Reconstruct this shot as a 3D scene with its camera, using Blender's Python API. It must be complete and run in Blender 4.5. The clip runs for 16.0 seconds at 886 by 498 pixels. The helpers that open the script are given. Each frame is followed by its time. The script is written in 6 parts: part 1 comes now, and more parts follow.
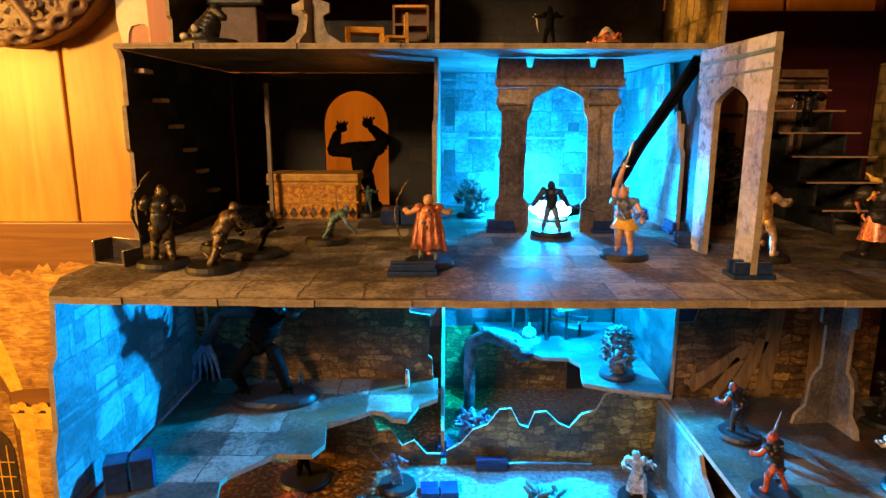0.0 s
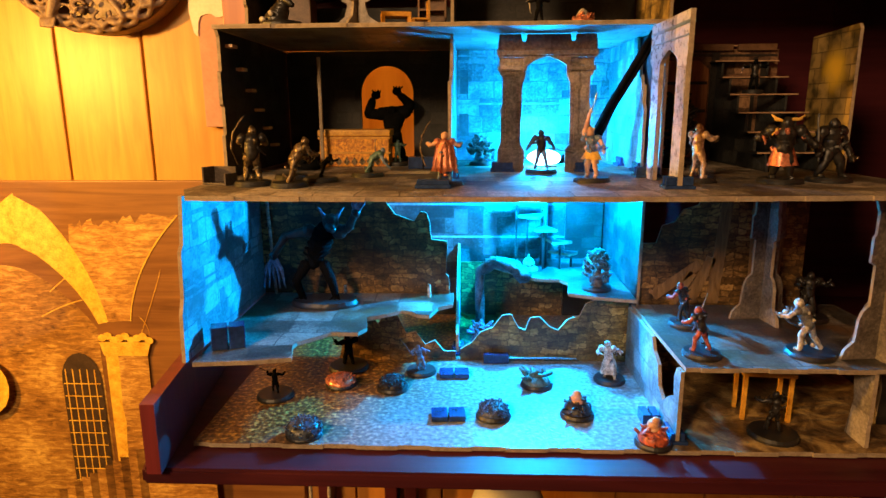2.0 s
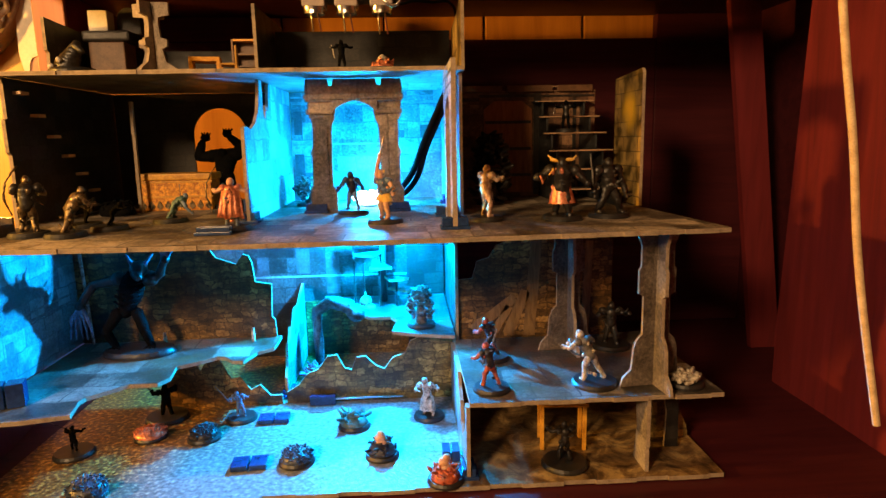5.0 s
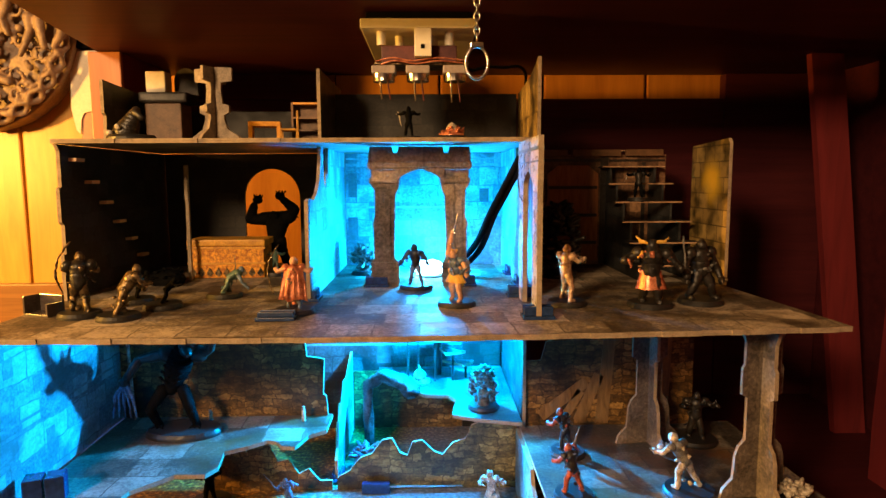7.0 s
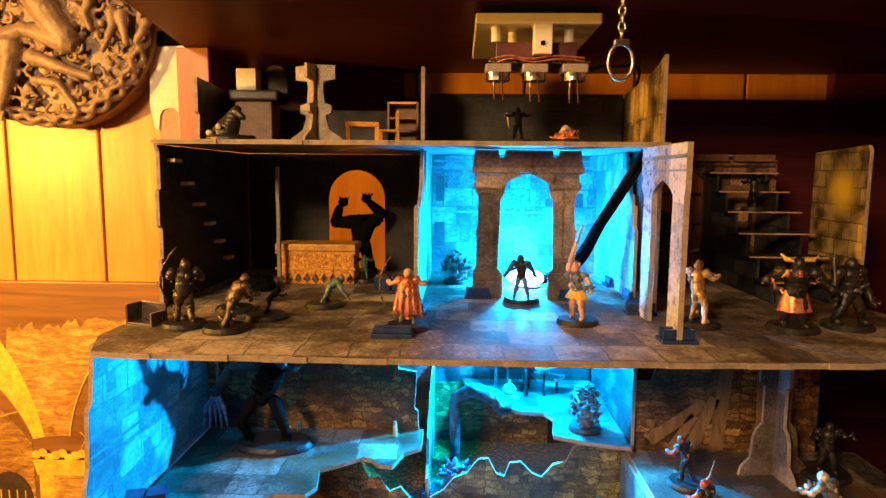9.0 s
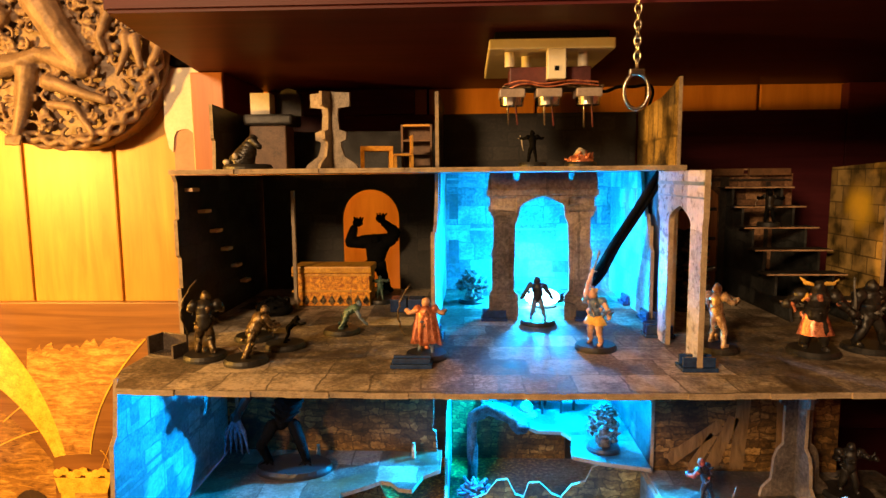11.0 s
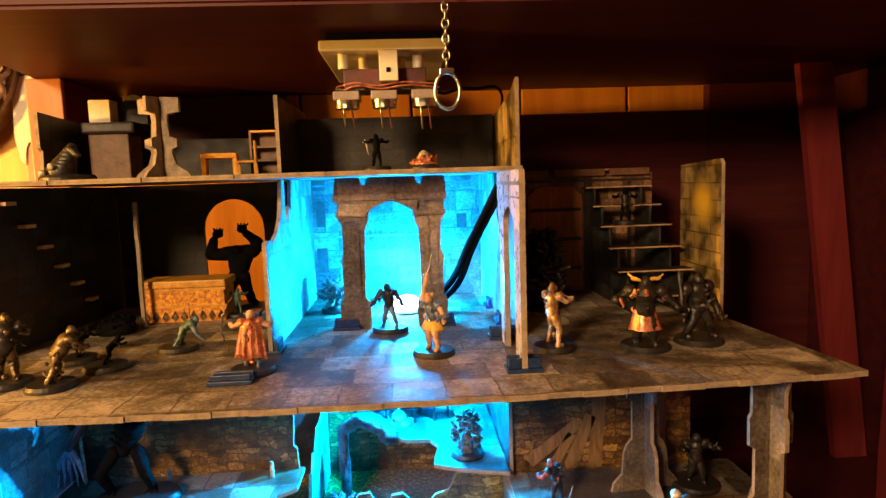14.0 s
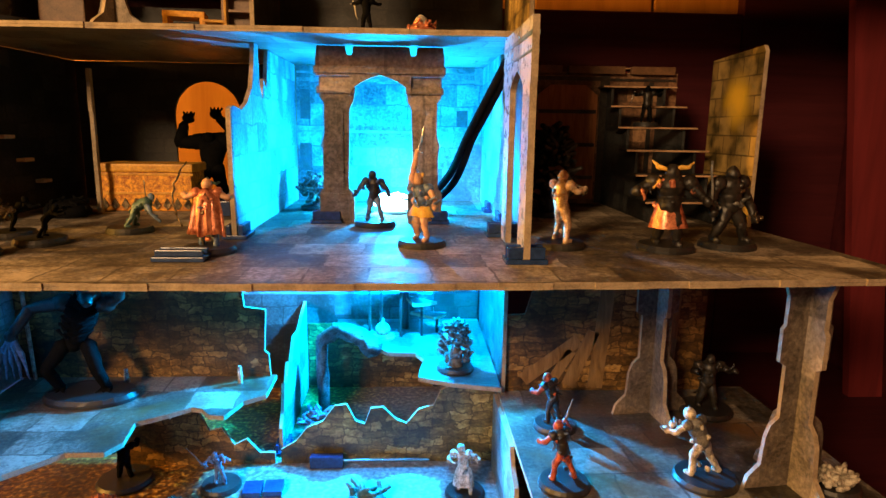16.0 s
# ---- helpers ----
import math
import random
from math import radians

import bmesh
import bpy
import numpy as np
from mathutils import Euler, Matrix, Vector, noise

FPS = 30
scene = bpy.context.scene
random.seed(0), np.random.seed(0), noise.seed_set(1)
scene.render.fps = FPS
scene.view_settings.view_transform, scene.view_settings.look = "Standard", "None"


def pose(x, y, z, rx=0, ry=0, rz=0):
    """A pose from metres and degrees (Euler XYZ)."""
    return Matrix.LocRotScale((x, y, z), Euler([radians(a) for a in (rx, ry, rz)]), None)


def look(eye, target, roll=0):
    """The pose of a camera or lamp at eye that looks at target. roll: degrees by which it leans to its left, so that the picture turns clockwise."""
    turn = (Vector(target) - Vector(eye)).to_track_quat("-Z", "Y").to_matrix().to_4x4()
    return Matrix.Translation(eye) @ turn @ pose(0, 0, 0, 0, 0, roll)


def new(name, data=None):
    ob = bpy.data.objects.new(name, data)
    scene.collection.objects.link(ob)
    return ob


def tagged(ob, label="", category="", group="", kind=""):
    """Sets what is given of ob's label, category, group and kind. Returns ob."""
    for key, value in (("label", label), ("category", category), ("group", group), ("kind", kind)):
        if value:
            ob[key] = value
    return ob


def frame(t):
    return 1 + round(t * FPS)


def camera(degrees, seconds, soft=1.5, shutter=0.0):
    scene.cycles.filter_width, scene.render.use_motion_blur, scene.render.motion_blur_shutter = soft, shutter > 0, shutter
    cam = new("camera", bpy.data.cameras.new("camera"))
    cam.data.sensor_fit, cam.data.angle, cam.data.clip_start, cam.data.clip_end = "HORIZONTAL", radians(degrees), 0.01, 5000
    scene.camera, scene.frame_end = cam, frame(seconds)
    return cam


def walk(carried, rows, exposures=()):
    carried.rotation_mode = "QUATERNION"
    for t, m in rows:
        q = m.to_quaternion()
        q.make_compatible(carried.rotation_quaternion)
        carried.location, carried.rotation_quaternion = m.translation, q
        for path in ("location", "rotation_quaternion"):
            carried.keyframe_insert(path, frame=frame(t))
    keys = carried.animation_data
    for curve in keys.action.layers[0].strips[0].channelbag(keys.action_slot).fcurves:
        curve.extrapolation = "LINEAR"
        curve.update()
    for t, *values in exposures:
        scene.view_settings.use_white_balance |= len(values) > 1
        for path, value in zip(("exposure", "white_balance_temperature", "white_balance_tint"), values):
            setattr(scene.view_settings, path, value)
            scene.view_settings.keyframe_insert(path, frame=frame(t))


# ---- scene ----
cam = camera(70.8, 16.0)
PATH = [
    (0, (0.006, -0.001, 0.239), (-0.007, 1.956, -0.171), 0.1),
    (0.5, (-0.009, -0.009, 0.235), (-0.095, 1.949, -0.165), 0.4),
    (1, (-0.017, -0.035, 0.23), (-0.139, 1.918, -0.185), 0.9),
    (1.5, (-0.008, -0.081, 0.223), (-0.123, 1.869, -0.206), 0.4),
    (2, (0.013, -0.12, 0.216), (-0.069, 1.831, -0.214), -0.3),
    (2.5, (0.041, -0.134, 0.212), (0.024, 1.817, -0.226), -0.0),
    (3, (0.072, -0.129, 0.21), (0.145, 1.823, -0.218), -0.8),
    (3.5, (0.093, -0.137, 0.21), (0.208, 1.819, -0.192), -1.1),
    (6, (0.114, -0.108, 0.241), (0.224, 1.87, -0.033), -1.1),
    (6.5, (0.101, -0.1, 0.248), (0.182, 1.885, 0.017), -0.7),
    (7, (0.08, -0.083, 0.25), (0.126, 1.904, 0.027), -0.3),
    (7.5, (0.063, -0.066, 0.25), (0.079, 1.92, 0.015), -0.1),
    (8, (0.047, -0.062, 0.253), (0.011, 1.924, 0.015), -0.0),
    (8.5, (0.031, -0.055, 0.254), (-0.019, 1.931, 0.02), 0.6),
    (11, (0.022, -0.054, 0.273), (-0.062, 1.931, 0.038), -0.5),
    (11.5, (0.026, -0.057, 0.274), (-0.025, 1.931, 0.063), -0.1),
    (12, (0.034, -0.052, 0.274), (-0.008, 1.936, 0.059), -0.6),
    (12.5, (0.051, -0.046, 0.272), (0.032, 1.943, 0.063), -1.1),
    (13, (0.063, -0.046, 0.272), (0.078, 1.943, 0.063), -1.5),
    (13.5, (0.075, -0.045, 0.271), (0.133, 1.943, 0.064), -1.6),
    (14, (0.086, -0.044, 0.269), (0.192, 1.942, 0.057), -1.9),
    (14.5, (0.103, -0.038, 0.262), (0.268, 1.944, 0.045), -1.5),
    (15, (0.113, -0.027, 0.259), (0.31, 1.948, 0.013), -0.1),
    (15.5, (0.111, -0.017, 0.243), (0.285, 1.951, -0.066), 0.9),
    (16, (0.092, 0.002, 0.228), (0.197, 1.962, -0.156), 0.8),
]
walk(cam, [(t, look(eye, target, roll)) for t, eye, target, roll in PATH],
     exposures=[(0, -0.35), (1.5, -0.2), (3.5, -0.15), (6, 0.08), (8.5, 0.08), (11, 0.1), (12.5, 0.15), (14.5, 0.3), (16, 0.1)])

# ---- world and light ----
world = bpy.data.worlds.new("world")
scene.world = world
world.use_nodes = True
world.node_tree.nodes["Background"].inputs[0].default_value = (0.03, 0.010, 0.009, 1)
world.node_tree.nodes["Background"].inputs[1].default_value = 1.3


def point_lamp(name, place, watts, colour, radius):
    data = bpy.data.lights.new(name, "POINT")
    data.energy, data.color, data.shadow_soft_size = watts, colour, radius
    ob = new(name, data)
    ob.location = place
    return ob


WARM = (1.0, 0.46, 0.07)
BLUE = (0.0, 0.37, 1.0)
point_lamp("wall_lamp_light", (-0.72, 0.14, 0.308), 34.0, WARM, 0.02)
point_lamp("upper_led_light", (0.078, 0.4540, 0.1890), 3.5, BLUE, 0.006)


def spot_lamp(name, place, target, watts, degrees):
    data = bpy.data.lights.new(name, "SPOT")
    data.energy, data.color, data.shadow_soft_size, data.spot_size, data.spot_blend = watts, BLUE, 0.004, radians(degrees), 0.6
    new(name, data).matrix_world = look(place, target)


point_lamp("lower_led_light", (0.078, 0.452, 0.1515), 18.0, BLUE, 0.004)
spot_lamp("lower_down_light", (0.065, 0.4135, 0.160), (0.05, 0.335, 0.0), 3.8, 92)
# unseen warm fill added in front of the cabinet; no fixture hangs there
room = bpy.data.lights.new("room_fill_light", "AREA")
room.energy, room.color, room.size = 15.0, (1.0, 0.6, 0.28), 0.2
room_ob = new("room_fill_light", room)
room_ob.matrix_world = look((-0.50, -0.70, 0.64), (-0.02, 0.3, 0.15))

# ---- materials ----


def material(name, rough=0.6, metal=0.0):
    m = bpy.data.materials.new(name)
    m.use_nodes = True
    nt = m.node_tree
    b = nt.nodes["Principled BSDF"]
    b.inputs["Roughness"].default_value, b.inputs["Metallic"].default_value = rough, metal
    return m, nt, b


def node(nt, kind, links=None, **values):
    n = nt.nodes.new(kind)
    for k, v in (links or {}).items():
        nt.links.new(v, n.inputs[k])
    for k, v in values.items():
        n.inputs[k].default_value = v
    return n


def ramp(nt, source, stops):
    n = nt.nodes.new("ShaderNodeValToRGB")
    el = n.color_ramp.elements
    while len(el) < len(stops):
        el.new(0.5)
    for e, (p, c) in zip(el, stops):
        e.position, e.color = p, (*c, 1)
    nt.links.new(source, n.inputs[0])
    return n.outputs[0]


def mix(nt, fac, a, b, how="MIX"):
    n = nt.nodes.new("ShaderNodeMix")
    n.data_type, n.blend_type = "RGBA", how
    for slot, v in ((0, fac), (6, a), (7, b)):
        if hasattr(v, "links") or hasattr(v, "is_linked"):
            nt.links.new(v, n.inputs[slot])
        else:
            n.inputs[slot].default_value = v if slot == 0 else (*v, 1)
    return n.outputs[2]


def bump(nt, b, height, strength, dist):
    n = node(nt, "ShaderNodeBump", {"Height": height}, Strength=strength, Distance=dist)
    nt.links.new(n.outputs[0], b.inputs["Normal"])


def coords(nt, plane="xy", scale=1.0, turn=0.0):
    """Object coordinates with the named plane laid into x, y."""
    tc = nt.nodes.new("ShaderNodeTexCoord")
    sep = node(nt, "ShaderNodeSeparateXYZ", {0: tc.outputs["Object"]})
    com = nt.nodes.new("ShaderNodeCombineXYZ")
    for k, ax in enumerate(plane):
        nt.links.new(sep.outputs["xyz".index(ax)], com.inputs[k])
    mp = node(nt, "ShaderNodeMapping", {0: com.outputs[0]})
    mp.inputs["Scale"].default_value = (scale, scale, scale)
    mp.inputs["Rotation"].default_value = (0, 0, radians(turn))
    return mp.outputs[0]


def stone_print(name, plane, w, h, dark, mid, light, mortar, rough=0.45, blotch=40.0, stain=None, stain_scale=14.0, gap=0.0012):
    """A printed card face: irregular masonry with joints, blotches and stains."""
    m, nt, b = material(name, rough)
    co = coords(nt, plane)
    wob = node(nt, "ShaderNodeTexNoise", {0: co}, Scale=60.0, Detail=3.0)
    off = node(nt, "ShaderNodeVectorMath", {0: wob.outputs[1]})
    off.operation = "SCALE"
    off.inputs["Scale"].default_value = 0.0055
    add = node(nt, "ShaderNodeVectorMath", {0: co, 1: off.outputs[0]})
    br = node(nt, "ShaderNodeTexBrick", {0: add.outputs[0]}, Scale=1.0)
    br.inputs["Color1"].default_value, br.inputs["Color2"].default_value = (0, 0, 0, 1), (1, 1, 1, 1)
    br.inputs["Mortar"].default_value = (0.5, 0.5, 0.5, 1)
    br.inputs["Mortar Size"].default_value = gap
    br.inputs["Mortar Smooth"].default_value = 0.6
    br.inputs["Brick Width"].default_value, br.inputs["Row Height"].default_value = w, h
    br.offset, br.squash, br.squash_frequency = 0.43, 0.72, 3
    n1 = node(nt, "ShaderNodeTexNoise", {0: co}, Scale=blotch, Detail=6.0, Roughness=0.65)
    n2 = node(nt, "ShaderNodeTexNoise", {0: co}, Scale=420.0, Detail=4.0, Roughness=0.7)
    scratch = node(nt, "ShaderNodeTexNoise", {0: add.outputs[0]}, Scale=95.0, Detail=8.0, Roughness=0.78, Distortion=1.6)
    tone = mix(nt, 0.62, br.outputs[0], n1.outputs[0])
    tone = mix(nt, 0.4, tone, scratch.outputs[0])
    tone = mix(nt, 0.3, tone, n2.outputs[0])
    col = ramp(nt, tone, [(0.39, dark), (0.495, mid), (0.60, light)])
    if stain:
        n3 = node(nt, "ShaderNodeTexNoise", {0: co}, Scale=stain_scale, Detail=5.0, Roughness=0.6, Distortion=0.6)
        col = mix(nt, ramp(nt, n3.outputs[0], [(0.5, (0, 0, 0)), (0.66, (0.85, 0.85, 0.85))]), col, stain)
    worn = ramp(nt, n1.outputs[0], [(0.40, (0.05, 0.05, 0.05)), (0.62, (0.75, 0.75, 0.75))])
    joint = node(nt, "ShaderNodeMath", {0: br.outputs[1], 1: worn})
    joint.operation = "MULTIPLY"
    col = mix(nt, joint.outputs[0], col, mortar)
    wash = node(nt, "ShaderNodeTexNoise", {0: co}, Scale=11.0, Detail=3.0)
    col = mix(nt, 0.75, col, ramp(nt, wash.outputs[0], [(0.32, (0.45, 0.45, 0.45)), (0.66, (1.0, 1.0, 1.0))]), "MULTIPLY")
    nt.links.new(col, b.inputs["Base Color"])
    rr = ramp(nt, n1.outputs[0], [(0.3, (rough - 0.12,) * 3), (0.7, (rough + 0.15,) * 3)])
    nt.links.new(rr, b.inputs["Roughness"])
    bump(nt, b, n2.outputs[0], 0.12, 0.0006)
    return m


def rubble_print(name, plane, dark, mid, light, rough=0.5, w=0.0125, h=0.0052, soot=16.0):
    """A printed ruin wall: thin uneven courses, broken patches of plaster, soot and damp."""
    m, nt, b = material(name, rough)
    co = coords(nt, plane)
    wob = node(nt, "ShaderNodeTexNoise", {0: co}, Scale=70.0, Detail=5.0, Roughness=0.6)
    off = node(nt, "ShaderNodeVectorMath", {0: wob.outputs[1]})
    off.operation = "SCALE"
    off.inputs["Scale"].default_value = 0.015
    add = node(nt, "ShaderNodeVectorMath", {0: co, 1: off.outputs[0]})
    br = node(nt, "ShaderNodeTexBrick", {0: add.outputs[0]}, Scale=1.0)
    br.inputs["Color1"].default_value, br.inputs["Color2"].default_value = (0, 0, 0, 1), (1, 1, 1, 1)
    br.inputs["Mortar"].default_value = (0.2, 0.2, 0.2, 1)
    br.inputs["Brick Width"].default_value, br.inputs["Row Height"].default_value = w, h
    br.inputs["Mortar Size"].default_value, br.inputs["Mortar Smooth"].default_value = 0.0007, 0.8
    br.offset, br.squash, br.squash_frequency = 0.41, 0.6, 2
    mp = node(nt, "ShaderNodeMapping", {0: co})
    mp.inputs["Scale"].default_value = (75.0, 190.0, 1.0)
    dabs = node(nt, "ShaderNodeTexNoise", {0: mp.outputs[0]}, Scale=1.0, Detail=8.0, Roughness=0.72, Distortion=1.0)
    fine = node(nt, "ShaderNodeTexNoise", {0: co}, Scale=330.0, Detail=6.0, Roughness=0.7)
    wide = node(nt, "ShaderNodeTexNoise", {0: co}, Scale=soot, Detail=5.0, Roughness=0.6, Distortion=0.4)
    tone = mix(nt, 0.76, br.outputs[0], dabs.outputs[0])
    tone = mix(nt, 0.3, tone, fine.outputs[0])
    col = ramp(nt, tone, [(0.34, dark), (0.5, mid), (0.68, light)])
    half = node(nt, "ShaderNodeMath", {0: br.outputs[1], 1: dabs.outputs[0]})
    half.operation = "MULTIPLY"
    half.use_clamp = True
    col = mix(nt, half.outputs[0], col, tuple(v * 1.4 for v in dark))
    col = mix(nt, 0.92, col, ramp(nt, wide.outputs[0], [(0.38, (0.14, 0.13, 0.12)), (0.6, (1, 1, 1))]), "MULTIPLY")
    nt.links.new(col, b.inputs["Base Color"])
    bump(nt, b, fine.outputs[0], 0.12, 0.0006)
    return m


def noisy(name, dark, light, scale=80.0, rough=0.5, metal=0.0, relief=0.0, dist=0.001, detail=5.0):
    m, nt, b = material(name, rough, metal)
    tc = nt.nodes.new("ShaderNodeTexCoord")
    n = node(nt, "ShaderNodeTexNoise", {0: tc.outputs["Object"]}, Scale=scale, Detail=detail, Roughness=0.6)
    n2 = node(nt, "ShaderNodeTexNoise", {0: tc.outputs["Object"]}, Scale=scale * 7, Detail=3.0)
    t = mix(nt, 0.35, n.outputs[0], n2.outputs[0])
    lo, hi = (0.41, 0.59) if relief else (0.35, 0.65)
    nt.links.new(ramp(nt, t, [(lo, dark), (hi, light)]), b.inputs["Base Color"])
    if relief:
        bump(nt, b, t, relief, dist)
    return m


def wood(name, dark, light, along="x", rough=0.4, stretch=14.0, scale=7.0):
    m, nt, b = material(name, rough)
    tc = nt.nodes.new("ShaderNodeTexCoord")
    mp = node(nt, "ShaderNodeMapping", {0: tc.outputs["Object"]})
    s = [scale * stretch] * 3
    s["xyz".index(along)] = scale
    mp.inputs["Scale"].default_value = s
    n = node(nt, "ShaderNodeTexNoise", {0: mp.outputs[0]}, Scale=1.0, Detail=7.0, Roughness=0.62, Distortion=0.7)
    big = node(nt, "ShaderNodeTexNoise", {0: tc.outputs["Object"]}, Scale=5.0, Detail=3.0)
    t = mix(nt, 0.4, n.outputs[0], big.outputs[0])
    oi = nt.nodes.new("ShaderNodeObjectInfo")
    col = ramp(nt, t, [(0.33, dark), (0.66, light)])
    hs = node(nt, "ShaderNodeHueSaturation", {"Color": col})
    mr = node(nt, "ShaderNodeMapRange", {0: oi.outputs["Random"]})
    mr.inputs[3].default_value, mr.inputs[4].default_value = 0.82, 1.15
    nt.links.new(mr.outputs[0], hs.inputs["Value"])
    nt.links.new(hs.outputs[0], b.inputs["Base Color"])
    bump(nt, b, n.outputs[0], 0.1, 0.0008)
    return m


def glow(name, colour, strength):
    m, nt, b = material(name)
    b.inputs["Emission Color"].default_value = (*colour, 1)
    b.inputs["Emission Strength"].default_value = strength
    return m


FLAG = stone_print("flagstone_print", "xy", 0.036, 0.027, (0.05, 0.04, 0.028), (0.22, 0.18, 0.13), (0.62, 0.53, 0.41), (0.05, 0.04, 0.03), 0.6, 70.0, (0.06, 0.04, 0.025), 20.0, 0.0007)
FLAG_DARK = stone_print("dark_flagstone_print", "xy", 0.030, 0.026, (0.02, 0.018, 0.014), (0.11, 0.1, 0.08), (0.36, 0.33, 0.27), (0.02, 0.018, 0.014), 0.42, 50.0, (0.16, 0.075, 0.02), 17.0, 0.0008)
CEIL = stone_print("slab_underside_print", "xy", 0.030, 0.026, (0.1, 0.1, 0.1), (0.25, 0.25, 0.24), (0.42, 0.42, 0.4), (0.05, 0.05, 0.05), 0.4)
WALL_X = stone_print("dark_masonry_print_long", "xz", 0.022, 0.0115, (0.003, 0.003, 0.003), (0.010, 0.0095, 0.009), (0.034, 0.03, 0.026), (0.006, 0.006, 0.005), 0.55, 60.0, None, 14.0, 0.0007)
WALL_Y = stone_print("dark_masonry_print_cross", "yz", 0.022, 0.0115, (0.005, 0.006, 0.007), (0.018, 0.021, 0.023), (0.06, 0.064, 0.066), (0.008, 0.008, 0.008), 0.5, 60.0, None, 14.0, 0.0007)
# blue-green tint put into the pale prints to deepen the LED light
PALE_BLUE_X = stone_print("blue_tinted_masonry_print_long", "xz", 0.026, 0.0165, (0.025, 0.05, 0.058), (0.10, 0.17, 0.19), (0.24, 0.36, 0.39), (0.025, 0.045, 0.052), 0.5, 60.0, (0.035, 0.06, 0.07), 26.0, 0.0007)
PALE_BLUE_Y = stone_print("blue_tinted_masonry_print_cross", "yz", 0.026, 0.0165, (0.06, 0.11, 0.125), (0.19, 0.31, 0.34), (0.36, 0.53, 0.57), (0.05, 0.09, 0.1), 0.5, 60.0, (0.07, 0.12, 0.135), 26.0, 0.0007)
ARCH_Y = stone_print("weathered_marble_print", "yz", 0.06, 0.035, (0.16, 0.15, 0.14), (0.46, 0.44, 0.41), (0.78, 0.75, 0.7), (0.3, 0.28, 0.26), 0.3, 150.0, None, 14.0, 0.0006)
BROWN_X = rubble_print("brown_rubble_print", "xz", (0.022, 0.010, 0.003), (0.19, 0.10, 0.026), (0.68, 0.40, 0.12))
MOSS_X = rubble_print("mossy_masonry_print", "xz", (0.03, 0.025, 0.006), (0.18, 0.14, 0.035), (0.6, 0.48, 0.15), 0.5, 0.014, 0.006, 24.0)
PILLAR_X = stone_print("brown_column_print", "xz", 0.04, 0.05, (0.05, 0.038, 0.03), (0.19, 0.15, 0.12), (0.42, 0.34, 0.27), (0.05, 0.04, 0.03), 0.45, 90.0)
PILLAR_Y = stone_print("grey_column_print", "yz", 0.04, 0.03, (0.08, 0.07, 0.06), (0.28, 0.24, 0.2), (0.55, 0.48, 0.4), (0.06, 0.05, 0.04), 0.45, 90.0)
EDGE = noisy("raw_card_edge", (0.2, 0.15, 0.1), (0.42, 0.33, 0.23), 160.0, 0.8)
BASE = noisy("black_plastic", (0.008, 0.008, 0.009), (0.022, 0.021, 0.02), 60.0, 0.45)
CLIP = noisy("dark_blue_plastic", (0.008, 0.02, 0.07), (0.02, 0.05, 0.16), 60.0, 0.25)
GREY = noisy("grey_painted_plastic", (0.05, 0.05, 0.045), (0.22, 0.21, 0.19), 260.0, 0.4, 0.0, 0.4)
DARKFIG = noisy("dark_painted_plastic", (0.005, 0.004, 0.0035), (0.028, 0.024, 0.02), 260.0, 0.38, 0.0, 0.4)
BRONZE = noisy("worn_bronze_paint", (0.008, 0.006, 0.004), (0.24, 0.17, 0.09), 330.0, 0.3, 0.7, 0.5)
COPPER = noisy("copper_red_paint", (0.3, 0.07, 0.03), (0.78, 0.3, 0.16), 220.0, 0.3, 0.4, 0.3)
ROSEGOLD = noisy("pale_gold_paint", (0.3, 0.17, 0.09), (0.85, 0.62, 0.4), 240.0, 0.32, 0.35, 0.4)
BONE = noisy("bone_white_paint", (0.16, 0.135, 0.1), (0.66, 0.59, 0.47), 280.0, 0.45, 0.0, 0.4)
SKIN = noisy("flesh_paint", (0.4, 0.2, 0.11), (0.65, 0.37, 0.22), 240.0, 0.45, 0.0, 0.3)
YELLOW = noisy("ochre_paint", (0.5, 0.25, 0.03), (0.75, 0.45, 0.08), 240.0, 0.4, 0.0, 0.3)
RED = noisy("red_orange_paint", (0.12, 0.02, 0.014), (0.6, 0.13, 0.055), 300.0, 0.4, 0.0, 0.3)
GREEN = noisy("dull_green_paint", (0.03, 0.06, 0.05), (0.1, 0.17, 0.14), 240.0, 0.4, 0.0, 0.3)
BLUEFIG = noisy("blue_grey_paint", (0.03, 0.05, 0.09), (0.16, 0.22, 0.32), 240.0, 0.4, 0.0, 0.3)
STEEL = noisy("bright_steel", (0.45, 0.43, 0.4), (0.7, 0.68, 0.64), 120.0, 0.22, 1.0)
SANDSTONE = noisy("brown_cast_stone", (0.17, 0.115, 0.08), (0.29, 0.2, 0.145), 45.0, 0.5, 0.0, 0.2, dist=0.002)
CREAM = noisy("cream_plastic", (0.74, 0.68, 0.5), (0.84, 0.79, 0.62), 30.0, 0.4)
BLACK = noisy("black_wire", (0.003, 0.003, 0.003), (0.008, 0.008, 0.008), 60.0, 0.9)
BLACK.node_tree.nodes["Principled BSDF"].inputs["Specular IOR Level"].default_value = 0.03
CHEST = noisy("carved_chest_card", (0.34, 0.08, 0.004), (0.95, 0.44, 0.025), 330.0, 0.5, 0.0, 0.4)
TABLE = noisy("orange_brown_card", (0.4, 0.16, 0.012), (0.82, 0.43, 0.05), 120.0, 0.5)
BACKWOOD = wood("orange_stained_plank", (0.42, 0.15, 0.02), (0.68, 0.3, 0.055), "z", 0.4, 10.0, 6.0)
